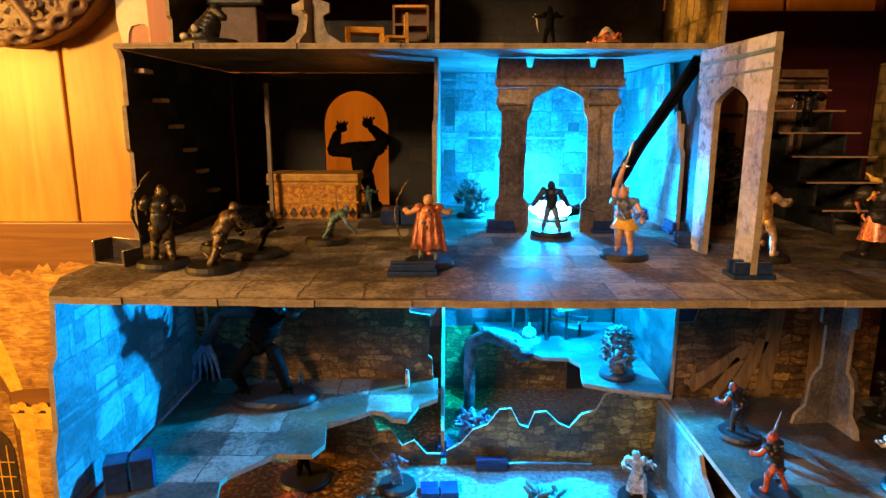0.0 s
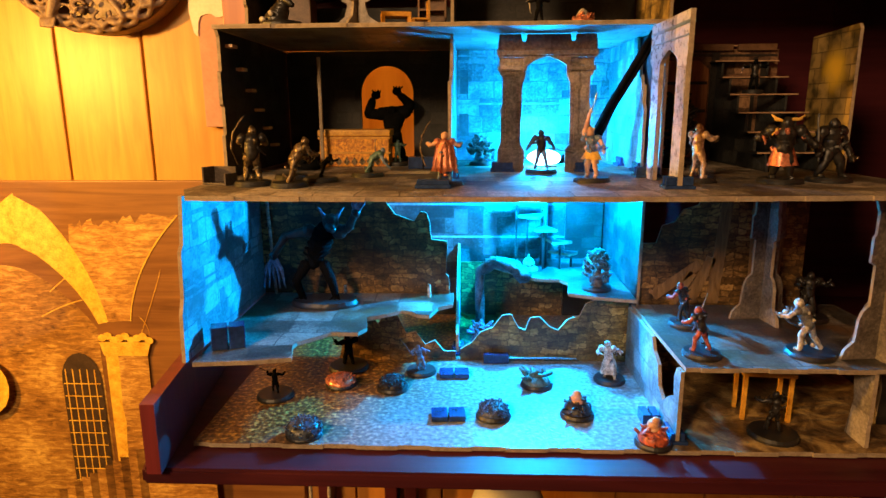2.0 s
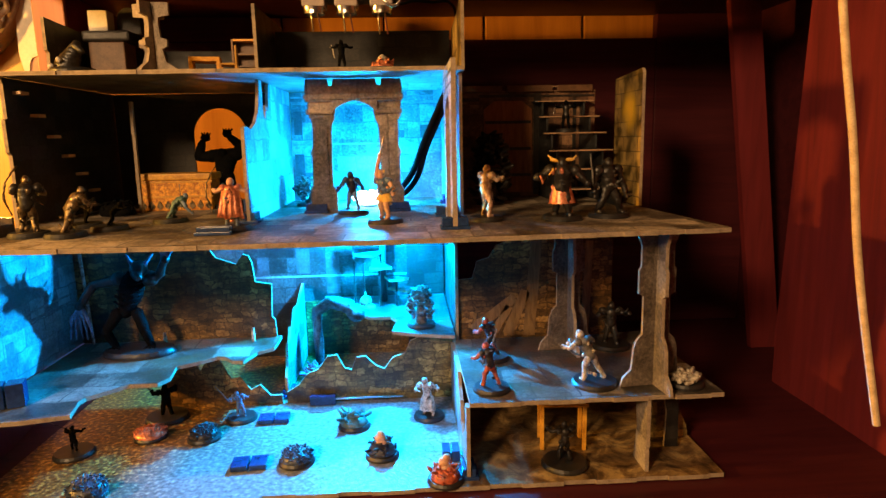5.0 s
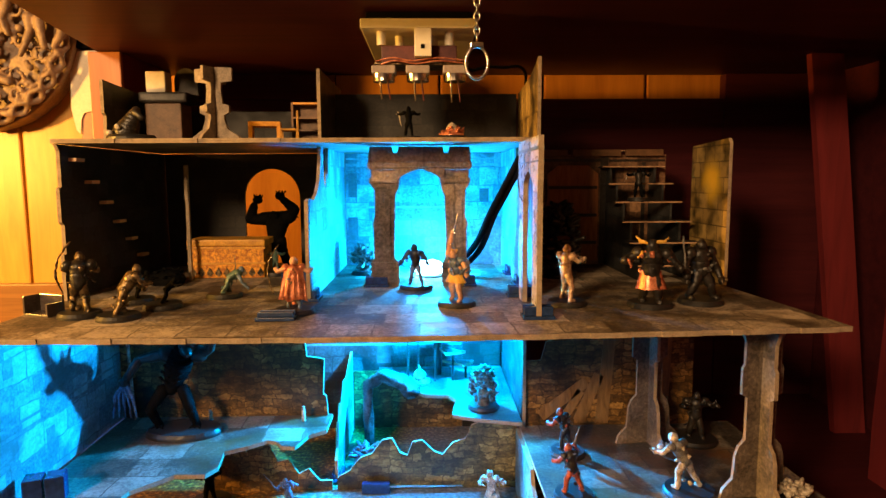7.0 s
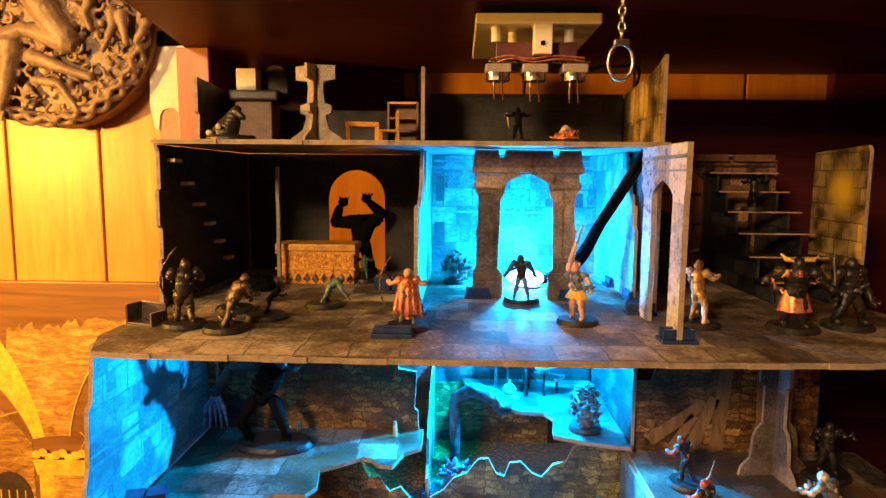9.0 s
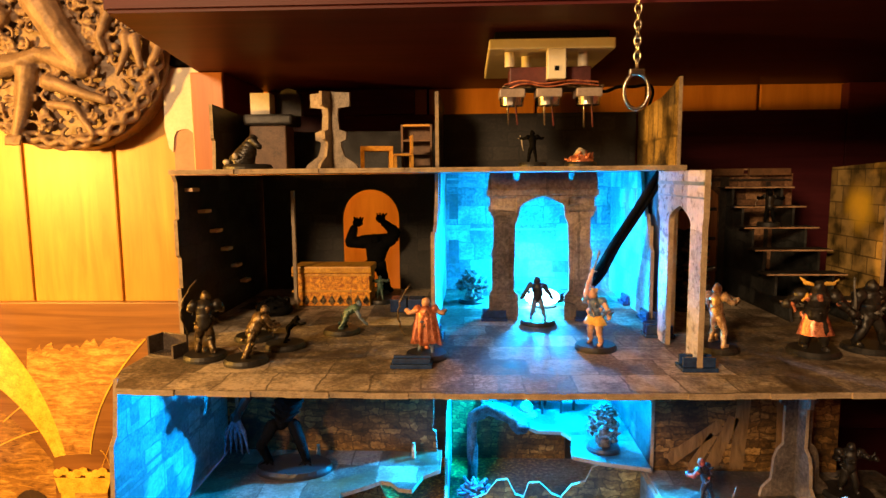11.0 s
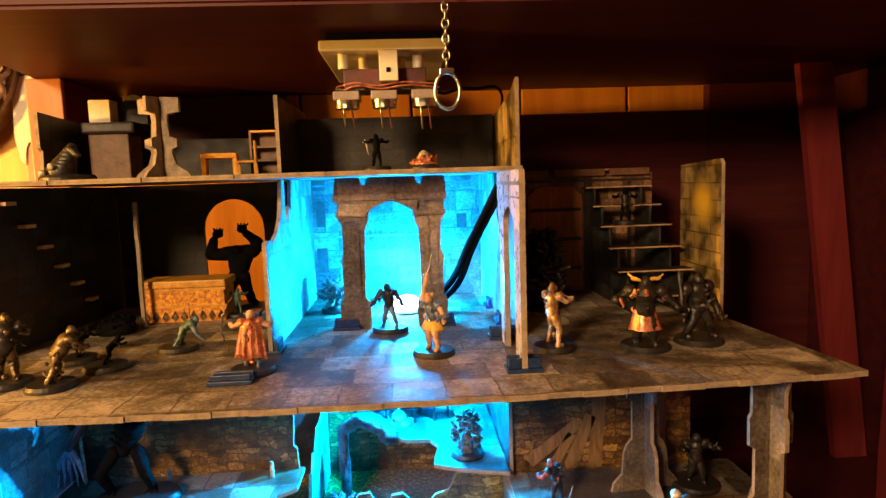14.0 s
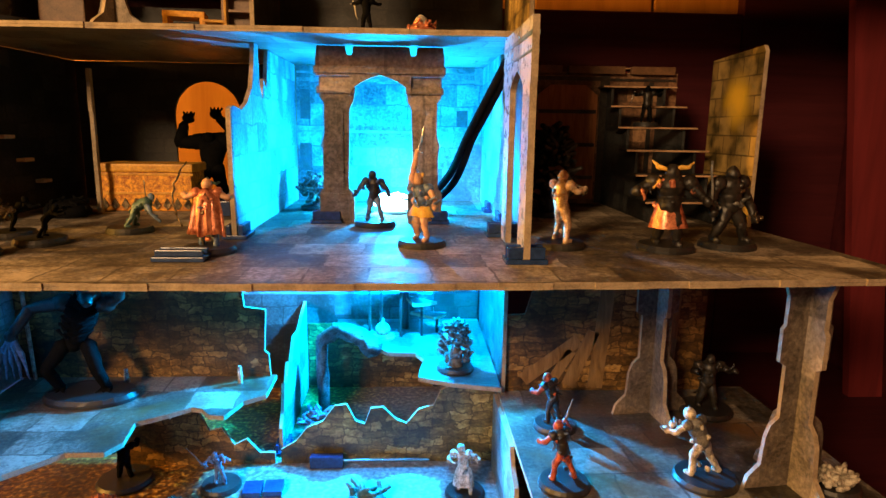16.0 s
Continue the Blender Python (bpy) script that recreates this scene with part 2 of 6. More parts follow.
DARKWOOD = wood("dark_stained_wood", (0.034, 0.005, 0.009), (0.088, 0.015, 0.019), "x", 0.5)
for shader in DARKWOOD.node_tree.nodes[:] + FLAG.node_tree.nodes[:]:
    if shader.type == "BSDF_PRINCIPLED":
        shader.inputs["Specular IOR Level"].default_value = 0.22
SIDEWOOD = wood("red_brown_stained_wood", (0.08, 0.010, 0.013), (0.19, 0.023, 0.026), "z", 0.45)
PLANK = wood("honey_pine_plank", (0.46, 0.22, 0.03), (0.74, 0.42, 0.08), "z", 0.38, 10.0, 6.0)
POSTWOOD = wood("orange_varnished_post", (0.3, 0.1, 0.035), (0.45, 0.17, 0.06), "z", 0.4)
LED = glow("lit_led", (0.12, 0.6, 1.0), 70.0)
WALLPAINT = noisy("dim_plaster", (0.32, 0.25, 0.2), (0.42, 0.33, 0.27), 4.0, 0.8)
PAPER = noisy("white_paper", (0.62, 0.58, 0.5), (0.78, 0.74, 0.66), 50.0, 0.7)

PRINTSHADE = noisy("printed_shade", (0.06, 0.09, 0.1), (0.2, 0.28, 0.3), 160.0, 0.5)
PRINTDARK = noisy("printed_niche_dark", (0.02, 0.026, 0.03), (0.055, 0.07, 0.08), 160.0, 0.5)

# ---- mesh helpers ----


def finish(bm, name, mats, smooth=False):
    me = bpy.data.meshes.new(name)
    bmesh.ops.recalc_face_normals(bm, faces=bm.faces)
    bm.to_mesh(me)
    bm.free()
    for m in mats if isinstance(mats, (list, tuple)) else [mats]:
        me.materials.append(m)
    if smooth:
        me.polygons.foreach_set("use_smooth", [True] * len(me.polygons))
    return me


def part(name, bm, mats, parent=None, label="", smooth=False):
    ob = new(name, finish(bm, name, mats, smooth))
    ob.parent = parent
    if label:
        tagged(ob, label)
    return ob


def thing(name, label, category, group="", kind="", place=(0, 0, 0), turn=0.0):
    ob = new(name)
    ob.empty_display_size = 0.01
    ob.matrix_basis = pose(*place, 0, 0, turn)
    return tagged(ob, label, category, group, kind)


def box(bm, x0, x1, y0, y1, z0, z1, bevel=0.0, mat=0):
    r = bmesh.ops.create_cube(bm, size=1.0)
    bmesh.ops.scale(bm, vec=(x1 - x0, y1 - y0, z1 - z0), verts=r["verts"])
    bmesh.ops.translate(bm, vec=((x0 + x1) / 2, (y0 + y1) / 2, (z0 + z1) / 2), verts=r["verts"])
    faces = {f for v in r["verts"] for f in v.link_faces}
    for f in faces:
        f.material_index = mat
    if bevel:
        edges = list({e for v in r["verts"] for e in v.link_edges})
        bmesh.ops.bevel(bm, geom=edges, offset=bevel, segments=2, affect="EDGES", profile=0.6)
    return bm


def sheet(bm, outline, thick, place, mat=0, edge=1):
    """A flat card: outline in 2D, extruded by thick; place(u, v, w) lays it into space."""
    lo = [bm.verts.new(place(u, v, 0)) for u, v in outline]
    hi = [bm.verts.new(place(u, v, thick)) for u, v in outline]
    for ring in (lo[::-1], hi):
        f = bm.faces.new(ring)
        f.material_index = mat
    n = len(outline)
    for k in range(n):
        f = bm.faces.new((lo[k], lo[(k + 1) % n], hi[(k + 1) % n], hi[k]))
        f.material_index = edge
    return bm


def on_xz(y):
    return lambda u, v, w: (u, y + w, v)


def on_yz(x):
    return lambda u, v, w: (x + w, u, v)


def on_xy(z):
    return lambda u, v, w: (u, v, z + w)


def arch_points(x0, x1, z0, spring, top, n=10, point=0.0):
    """An arched opening's outline, from the left foot over the crown to the right foot."""
    cx, hw = (x0 + x1) / 2, (x1 - x0) / 2
    pts = [(x0, z0)]
    for k in range(n + 1):
        a = math.pi * (1 - k / n)
        z = spring + (top - spring) * (math.sin(a) * (1 - point) + point * (1 - abs(math.cos(a))))
        pts.append((cx + hw * math.cos(a), z))
    pts.append((x1, z0))
    return pts


def rough_line(a, b, n, amp, rnd):
    """Points from a to b with a torn, jagged offset."""
    out = []
    for k in range(n + 1):
        f = k / n
        s = 0 if k in (0, n) else amp * rnd.uniform(-1, 1)
        out.append((a[0] + (b[0] - a[0]) * f + s * 0.4, a[1] + (b[1] - a[1]) * f + s))
    return out


def tube(bm, p0, r0, p1, r1, mat=0, seg=8):
    p0, p1 = Vector(p0), Vector(p1)
    d = (p1 - p0)
    L = d.length or 1e-6
    q = d.to_track_quat("Z", "Y").to_matrix().to_4x4()
    rows = []
    for z, r in ((-r0 * 0.7, r0 * 0.55), (0, r0), (L * 0.25, r0 * 0.75 + r1 * 0.25), (L * 0.5, (r0 + r1) / 2), (L * 0.75, r0 * 0.25 + r1 * 0.75), (L, r1), (L + r1 * 0.7, r1 * 0.55)):
        rows.append([bm.verts.new(p0 + (q @ Vector((r * math.cos(2 * math.pi * k / seg), r * math.sin(2 * math.pi * k / seg), z)))) for k in range(seg)])
    for a, b in zip(rows, rows[1:]):
        for k in range(seg):
            f = bm.faces.new((a[k], a[(k + 1) % seg], b[(k + 1) % seg], b[k]))
            f.material_index, f.smooth = mat, True
    for ring in (rows[0][::-1], rows[-1]):
        bm.faces.new(ring).material_index = mat
    return bm


def ball(bm, c, r, mat=0, squash=(1, 1, 1), seg=10, rows=7):
    c = Vector(c)
    rings = []
    for j in range(1, rows):
        a = math.pi * j / rows
        rings.append([bm.verts.new(c + Vector((r * squash[0] * math.sin(a) * math.cos(2 * math.pi * k / seg), r * squash[1] * math.sin(a) * math.sin(2 * math.pi * k / seg), -r * squash[2] * math.cos(a)))) for k in range(seg)])
    lo, hi = bm.verts.new(c - Vector((0, 0, r * squash[2]))), bm.verts.new(c + Vector((0, 0, r * squash[2])))
    quads = [(a[k], a[(k + 1) % seg], b[(k + 1) % seg], b[k]) for a, b in zip(rings, rings[1:]) for k in range(seg)]
    quads += [(lo, rings[0][(k + 1) % seg], rings[0][k]) for k in range(seg)] + [(hi, rings[-1][k], rings[-1][(k + 1) % seg]) for k in range(seg)]
    for q in quads:
        f = bm.faces.new(q)
        f.material_index, f.smooth = mat, True
    return bm


def disc(bm, c, r0, r1, h, mat=0, seg=28):
    x, y, z = c
    rows = []
    for rr, zz in ((r0, 0), (r0, h * 0.45), (r1, h), ):
        rows.append([bm.verts.new((x + rr * math.cos(2 * math.pi * k / seg), y + rr * math.sin(2 * math.pi * k / seg), z + zz)) for k in range(seg)])
    for a, b in zip(rows, rows[1:]):
        for k in range(seg):
            f = bm.faces.new((a[k], a[(k + 1) % seg], b[(k + 1) % seg], b[k]))
            f.material_index = mat
    for ring in (rows[0][::-1], rows[-1]):
        bm.faces.new(ring).material_index = mat
    return bm


def wire(name, pts, radius, mat, parent=None):
    cu = bpy.data.curves.new(name, "CURVE")
    cu.dimensions, cu.bevel_depth, cu.bevel_resolution, cu.resolution_u = "3D", radius, 3, 8
    sp = cu.splines.new("BEZIER")
    sp.bezier_points.add(len(pts) - 1)
    for bp, p in zip(sp.bezier_points, pts):
        bp.co, bp.handle_left_type, bp.handle_right_type = p, "AUTO", "AUTO"
    cu.materials.append(mat)
    ob = new(name, cu)
    ob.parent = parent
    return ob


def card(name, outline, thick, place, mat, label, category="wall", kind="", group="", parent=None):
    bm = bmesh.new()
    sheet(bm, outline, thick, place)
    ob = part(name, bm, [mat, EDGE], parent)
    return tagged(ob, label, category, group, kind)
# ---- the cabinet and the room round it ----
F2, F3, F1 = 0.168, 0.278, 0.058  # tops of the card floors
BACK = 0.62


def build_room():
    """The plank wall behind the cabinet, and plain walls that close the room."""
    wall = tagged(new("wall_north"), "honey-coloured pine plank wall lit by a warm lamp", "wall", kind="structure")
    joints = [0.323 + 0.1148 * k for k in range(-6, 15)]
    joints = [-0.366 - 0.103 * k for k in range(16, 0, -1)] + joints
    for x0, x1 in zip(joints, joints[1:]):
        bm = bmesh.new()
        box(bm, x0 + 0.0012, x1 - 0.0012, BACK, BACK + 0.012, -1.2, 1.3, 0.002)
        part("plank", bm, PLANK if x0 < -0.3 else BACKWOOD, wall)
    bm = bmesh.new()
    box(bm, -2.0, 2.0, BACK + 0.009, BACK + 0.06, -1.2, 1.3)
    part("backing", bm, BLACK, wall)
    for name, lim in (("wall_south", (-2, 2, -2.6, -2.5, -1.2, 1.3)), ("wall_west", (-2.1, -2, -2.5, BACK, -1.2, 1.3)), ("wall_east", (2, 2.1, -2.5, BACK, -1.2, 1.3)),
                      ("ceiling", (-2.1, 2.1, -2.6, 0.7, 1.3, 1.4)), ("floor", (-2.1, 2.1, -2.6, 0.7, -1.3, -1.2))):
        bm = bmesh.new()
        box(bm, *lim)
        tagged(part(name, bm, DARKWOOD if name == "floor" else WALLPAINT), f"plain dim room {name.split('_')[0]}", name.split("_")[0], kind="structure")


def build_cabinet():
    unit = thing("cabinet", "dark-stained wooden wall cabinet holding the card dungeon", "cabinet")
    bm = bmesh.new()
    sheet(bm, [(-0.190, 0.221), (0.4445, 0.221), (0.4445, 0.40), (0.5195, 0.40), (0.5195, BACK - 0.002), (-0.30, BACK - 0.002)], 0.011, on_xy(-0.011), 0, 0)
    bmesh.ops.bevel(bm, geom=bm.edges[:], offset=0.002, segments=2, affect="EDGES")
    part("lower_shelf", bm, DARKWOOD, unit)
    bm = bmesh.new()
    sheet(bm, [(-0.178, 0.292), (0.60, 0.292), (0.60, BACK - 0.002), (-0.235, BACK - 0.002)], 0.034, on_xy(0.363), 0, 0)
    bmesh.ops.bevel(bm, geom=bm.edges[:], offset=0.002, segments=2, affect="EDGES")
    part("upper_shelf", bm, DARKWOOD, unit)
    # low side board that leans outwards to the back
    bm = bmesh.new()
    sheet(bm, [(-0.183, 0.215), (-0.174, 0.215), (-0.232, BACK - 0.002), (-0.240, BACK - 0.002)], 0.046, on_xy(0.0005), 0, 0)
    part("side_board", bm, SIDEWOOD, unit)
    bm = bmesh.new()
    box(bm, -0.217, -0.189, 0.485, 0.490, 0.048, 0.3625, 0.001)
    part("post", bm, POSTWOOD, unit)
    bm = bmesh.new()
    box(bm, -0.216, -0.190, 0.4903, 0.598, 0.288, 0.3625, 0.001)
    part("side_rail", bm, SIDEWOOD, unit)
    bm = bmesh.new()
    sheet(bm, [(0.05, -0.5), (0.408, -0.5), (0.404, 0.05), (0.386, 0.3625), (0.05, 0.3625)], 0.015, on_yz(0.445), 0, 0)
    part("side_panel", bm, SIDEWOOD, unit)
    bm = bmesh.new()
    box(bm, 0.520, 0.532, 0.33, BACK - 0.002, -0.5, 0.3625, 0.001)
    part("recess_panel", bm, DARKWOOD, unit)
    bm = bmesh.new()
    sheet(bm, [(0.4765, 0.0003), (0.507, 0.0003), (0.4617, 0.3627), (0.4315, 0.3627)], 0.008, on_xz(0.495), 0, 0)
    part("leaning_plank", bm, SIDEWOOD, unit)
    for x in (-0.17, -0.085, -0.06):
        bm = bmesh.new()
        box(bm, x - 0.008, x + 0.008, 0.585, BACK - 0.002, -0.311, -0.012, 0.002)
        part("stile", bm, DARKWOOD, unit)
    return unit


def mural_print(name="mural_masonry", dim=1.0, red=0.0):
    """Painted stonework: short level brush strokes in brown and yellow over faint courses."""
    m, nt, b = material(name, 0.5)

    def tint(r, g, b_):
        return (r * dim, g * dim * (1 - red), b_ * dim)

    co = coords(nt, "xz")
    mp = node(nt, "ShaderNodeMapping", {0: co})
    mp.inputs["Scale"].default_value = (55.0, 210.0, 1.0)
    strokes = node(nt, "ShaderNodeTexNoise", {0: mp.outputs[0]}, Scale=1.0, Detail=7.0, Roughness=0.7, Distortion=0.8)
    wide = node(nt, "ShaderNodeTexNoise", {0: co}, Scale=11.0, Detail=4.0)
    br = node(nt, "ShaderNodeTexBrick", {0: co}, Scale=1.0)
    br.inputs["Brick Width"].default_value, br.inputs["Row Height"].default_value, br.inputs["Mortar Size"].default_value = 0.013, 0.006, 0.0006
    tone = mix(nt, 0.42, strokes.outputs[0], wide.outputs[0])
    col = ramp(nt, tone, [(0.36, tint(0.13, 0.055, 0.012)), (0.5, tint(0.46, 0.24, 0.045)), (0.62, tint(0.86, 0.58, 0.14))])
    half = node(nt, "ShaderNodeMath", {0: br.outputs[1]})
    half.operation = "MULTIPLY"
    half.inputs[1].default_value = 0.14
    col = mix(nt, half.outputs[0], col, (0.16, 0.075, 0.02))
    nt.links.new(col, b.inputs["Base Color"])
    return m


def build_mural():
    """A flat printed backdrop of a vaulted dungeon, standing against the plank wall."""
    Y = 0.60
    top = thing("printed_backdrop", "tall printed backdrop of a vaulted stone dungeon in brown and yellow", "poster")
    grey = mural_print("mural_masonry", 0.92, 0.06)
    shade = mural_print("mural_vault_shade", 0.42, 0.1)
    lit = noisy("mural_rib", (0.62, 0.3, 0.02), (0.98, 0.66, 0.09), 90.0, 0.45)
    wash = mural_print("mural_wall_wash", 0.8, 0.04)
    ink = noisy("mural_ink", (0.03, 0.016, 0.008), (0.07, 0.04, 0.02), 60.0, 0.6)
    bm = bmesh.new()
    box(bm, -1.05, -0.20, Y, Y + 0.012, -0.5, 0.138, 0.001)
    part("panel", bm, wood("burnt_brown_panel", (0.11, 0.04, 0.012), (0.36, 0.17, 0.05), "x", 0.4, 16.0, 6.0), top)
    level = [0]

    def flat(name, pts, mat):
        level[0] += 1
        b = bmesh.new()
        sheet(b, pts, 0.0001, lambda u, v, w: (u, Y - 0.0003 - 0.00012 * level[0] - w, v), 0, 0)
        part(name, b, mat, top)

    def curve(a, b, c, n=12):
        return [((1 - f) ** 2 * a[0] + 2 * f * (1 - f) * b[0] + f * f * c[0], (1 - f) ** 2 * a[1] + 2 * f * (1 - f) * b[1] + f * f * c[1]) for f in (k / n for k in range(n + 1))]

    rnd = random.Random(5)
    for cx, w in ((-0.413, 1.0), (-0.64, 0.9), (-0.86, 1.0)):
        # fan vault of painted stone, its bright left rib, fine outlines and the column's capital
        flat("wall_wash", [(cx - 0.205 * w, -0.45), (cx - 0.205 * w, -0.03)] + curve((cx - 0.19 * w, 0.02), (cx - 0.12 * w, 0.07), (cx - 0.036, -0.045)) + [(cx - 0.034, -0.45)], wash)
        left = curve((cx - 0.088 * w, 0.104), (cx - 0.036 * w, 0.045), (cx - 0.021, -0.037))
        right = curve((cx + 0.007, -0.035), (cx + 0.016 * w, 0.035), (cx + 0.079 * w, 0.098))
        flat("vault", left[4:] + right + rough_line((cx + 0.06 * w, 0.096), (cx - 0.055 * w, 0.086), 26, 0.006, rnd), grey)
        flat("rib", left + curve((cx - 0.034, -0.040), (cx - 0.052 * w, 0.01), (cx - 0.10 * w, 0.048)) + [(cx - 0.12 * w, 0.058), (cx - 0.12 * w, 0.122)], lit)
        flat("rib", curve((cx - 0.118 * w, 0.124), (cx - 0.15 * w, 0.105), (cx - 0.2 * w, 0.05)) + curve((cx - 0.19 * w, 0.03), (cx - 0.15 * w, 0.075), (cx - 0.118 * w, 0.058)), lit)
        flat("outline", right + [(u + 0.0012, v - 0.001) for u, v in right[::-1]], lit)
        for k, (ax, az, bx, bz) in enumerate(((-0.09, 0.002, -0.055, 0.028), (-0.105, -0.03, -0.05, -0.008), (0.02, -0.05, 0.052, 0.03), (0.03, -0.055, 0.02, -0.03))):
            line = curve((cx + ax * w, az), (cx + (ax + bx) / 2 * w + 0.004, (az + bz) / 2 + 0.006), (cx + bx * w, bz), 8)
            flat("outline", line + [(u, v - 0.0014) for u, v in line[::-1]], lit)
        flat("gate_arch", [(cx - 0.09 * w, -0.3)] + arch_points(cx - 0.09 * w, cx - 0.038, -0.3, -0.115, -0.078) + [(cx - 0.04, -0.3)], ink)
        for k in range(5):
            flat("gate_bar", [(cx - 0.085 * w + 0.0095 * k, -0.26), (cx - 0.0838 * w + 0.0095 * k, -0.26), (cx - 0.0838 * w + 0.0095 * k, -0.1), (cx - 0.085 * w + 0.0095 * k, -0.1)], lit)
        for k in range(9):
            flat("gate_bar", [(cx - 0.088 * w, -0.12 - 0.017 * k), (cx - 0.04, -0.12 - 0.017 * k), (cx - 0.04, -0.1188 - 0.017 * k), (cx - 0.088 * w, -0.1188 - 0.017 * k)], lit)
        flat("column", [(cx - 0.028, -0.078), (cx + 0.026, -0.078), (cx + 0.02, -0.45), (cx - 0.03, -0.45)], grey)
        flat("column_light", [(cx - 0.028, -0.078), (cx - 0.012, -0.078)] + rough_line((cx - 0.012, -0.1), (cx - 0.016, -0.44), 14, 0.004, rnd) + [(cx - 0.03, -0.45)], lit)
        for k in range(9):
            a = 2 * math.pi / 8
            px, pz = cx - 0.03 + 0.0075 * k, -0.057 + 0.003 * math.sin(k * 2.1)
            flat("capital_leaf", [(px + 0.0055 * math.cos(a * i), pz + 0.005 * math.sin(a * i)) for i in range(8)], lit)
        flat("capital", [(cx - 0.034, -0.062), (cx + 0.032, -0.062), (cx + 0.026, -0.08), (cx - 0.029, -0.08)], lit)
    flat("lantern_glow", [(-0.60 + 0.035 * math.cos(a), -0.12 + 0.04 * math.sin(a)) for a in (2 * math.pi * k / 18 for k in range(18))], lit)
    # steps and low brickwork at the foot
    for k in range(12):
        x = -0.52 + 0.011 * k
        flat("step", [(x, -0.3), (x + 0.09, -0.3), (x + 0.09, -0.262 + 0.006 * k), (x, -0.262 + 0.006 * k)], grey if k % 2 else shade)


def floor_card(name, outline, top, mat, under, label, thick=0.003):
    ob = thing(name, label, "floor", kind="structure")
    bm = bmesh.new()
    sheet(bm, outline, thick * 0.5, on_xy(top - thick * 0.5))
    part("upper_face", bm, [mat, EDGE], ob)
    bm = bmesh.new()
    sheet(bm, outline, thick * 0.5 - 0.0001, on_xy(top - thick))
    part("lower_face", bm, [under, EDGE], ob)
    return ob


def notched(x0, x1, y, n, rnd, depth=0.0012, bow=0.0):
    """A front edge with the shallow tabs of interlocking card tiles."""
    pts = []
    for k in range(n):
        a, b = x0 + (x1 - x0) * k / n, x0 + (x1 - x0) * (k + 1) / n
        w = (b - a) * 0.22
        pts += [(a, y), (a + w, y), (a + w, y - depth), (b - w, y - depth), (b - w, y)]
    pts.append((x1, y))
    return [(u, v - bow * max(0.0, 1 - ((u - 0.02) / 0.3) ** 2)) for u, v in pts]


def ground_material():
    """The lowest floor's print: stone, a spill of gold darkened for the ledge's shade, greenish and pale patches,
    rippled.
    """
    m, nt, b = material("treasure_floor_print", 0.3)
    co = coords(nt, "xy")
    v = node(nt, "ShaderNodeTexVoronoi", {0: co}, Scale=230.0)
    v.feature = "DISTANCE_TO_EDGE"
    n1 = node(nt, "ShaderNodeTexNoise", {0: co}, Scale=18.0, Detail=4.0)
    n2 = node(nt, "ShaderNodeTexNoise", {0: co}, Scale=300.0, Detail=4.0)
    sep = node(nt, "ShaderNodeSeparateXYZ", {0: co})
    wob = node(nt, "ShaderNodeMath", {0: n1.outputs[0]})
    wob.operation = "MULTIPLY"
    wob.inputs[1].default_value = 0.12
    gx = node(nt, "ShaderNodeMath", {0: sep.outputs[0], 1: wob.outputs[0]})
    slope = node(nt, "ShaderNodeMath", {0: sep.outputs[1]})
    slope.operation = "MULTIPLY_ADD"
    slope.inputs[1].default_value = -0.7
    nt.links.new(gx.outputs[0], slope.inputs[2])
    mr = node(nt, "ShaderNodeMapRange", {0: slope.outputs[0]})
    mr.inputs[1].default_value, mr.inputs[2].default_value = -0.245, -0.165
    stones = ramp(nt, n2.outputs[0], [(0.3, (0.09, 0.1, 0.1)), (0.55, (0.22, 0.24, 0.24)), (0.75, (0.42, 0.44, 0.43))])
    # gold tones are kept dark to take in the shade under the ledge
    gold = ramp(nt, n2.outputs[0], [(0.34, (0.025, 0.009, 0.002)), (0.52, (0.15, 0.062, 0.011)), (0.68, (0.62, 0.36, 0.07))])
    col = mix(nt, mr.outputs[0], gold, stones)
    col = mix(nt, ramp(nt, v.outputs[0], [(0.0, (0.28, 0.28, 0.28)), (0.12, (0, 0, 0))]), col, (0.06, 0.05, 0.04))
    n3 = node(nt, "ShaderNodeTexNoise", {0: co}, Scale=45.0, Detail=7.0, Roughness=0.7, Distortion=0.8)
    flags = ramp(nt, n3.outputs[0], [(0.36, (0.03, 0.018, 0.01)), (0.5, (0.16, 0.1, 0.045)), (0.64, (0.42, 0.3, 0.13))])
    east = node(nt, "ShaderNodeMapRange", {0: sep.outputs[0]})
    east.inputs[1].default_value, east.inputs[2].default_value = 0.146, 0.150
    col = mix(nt, east.outputs[0], col, flags)
    nt.links.new(col, b.inputs["Base Color"])
    bump(nt, b, v.outputs[0], 0.3, 0.0015)
    return m


GROUND = ground_material()


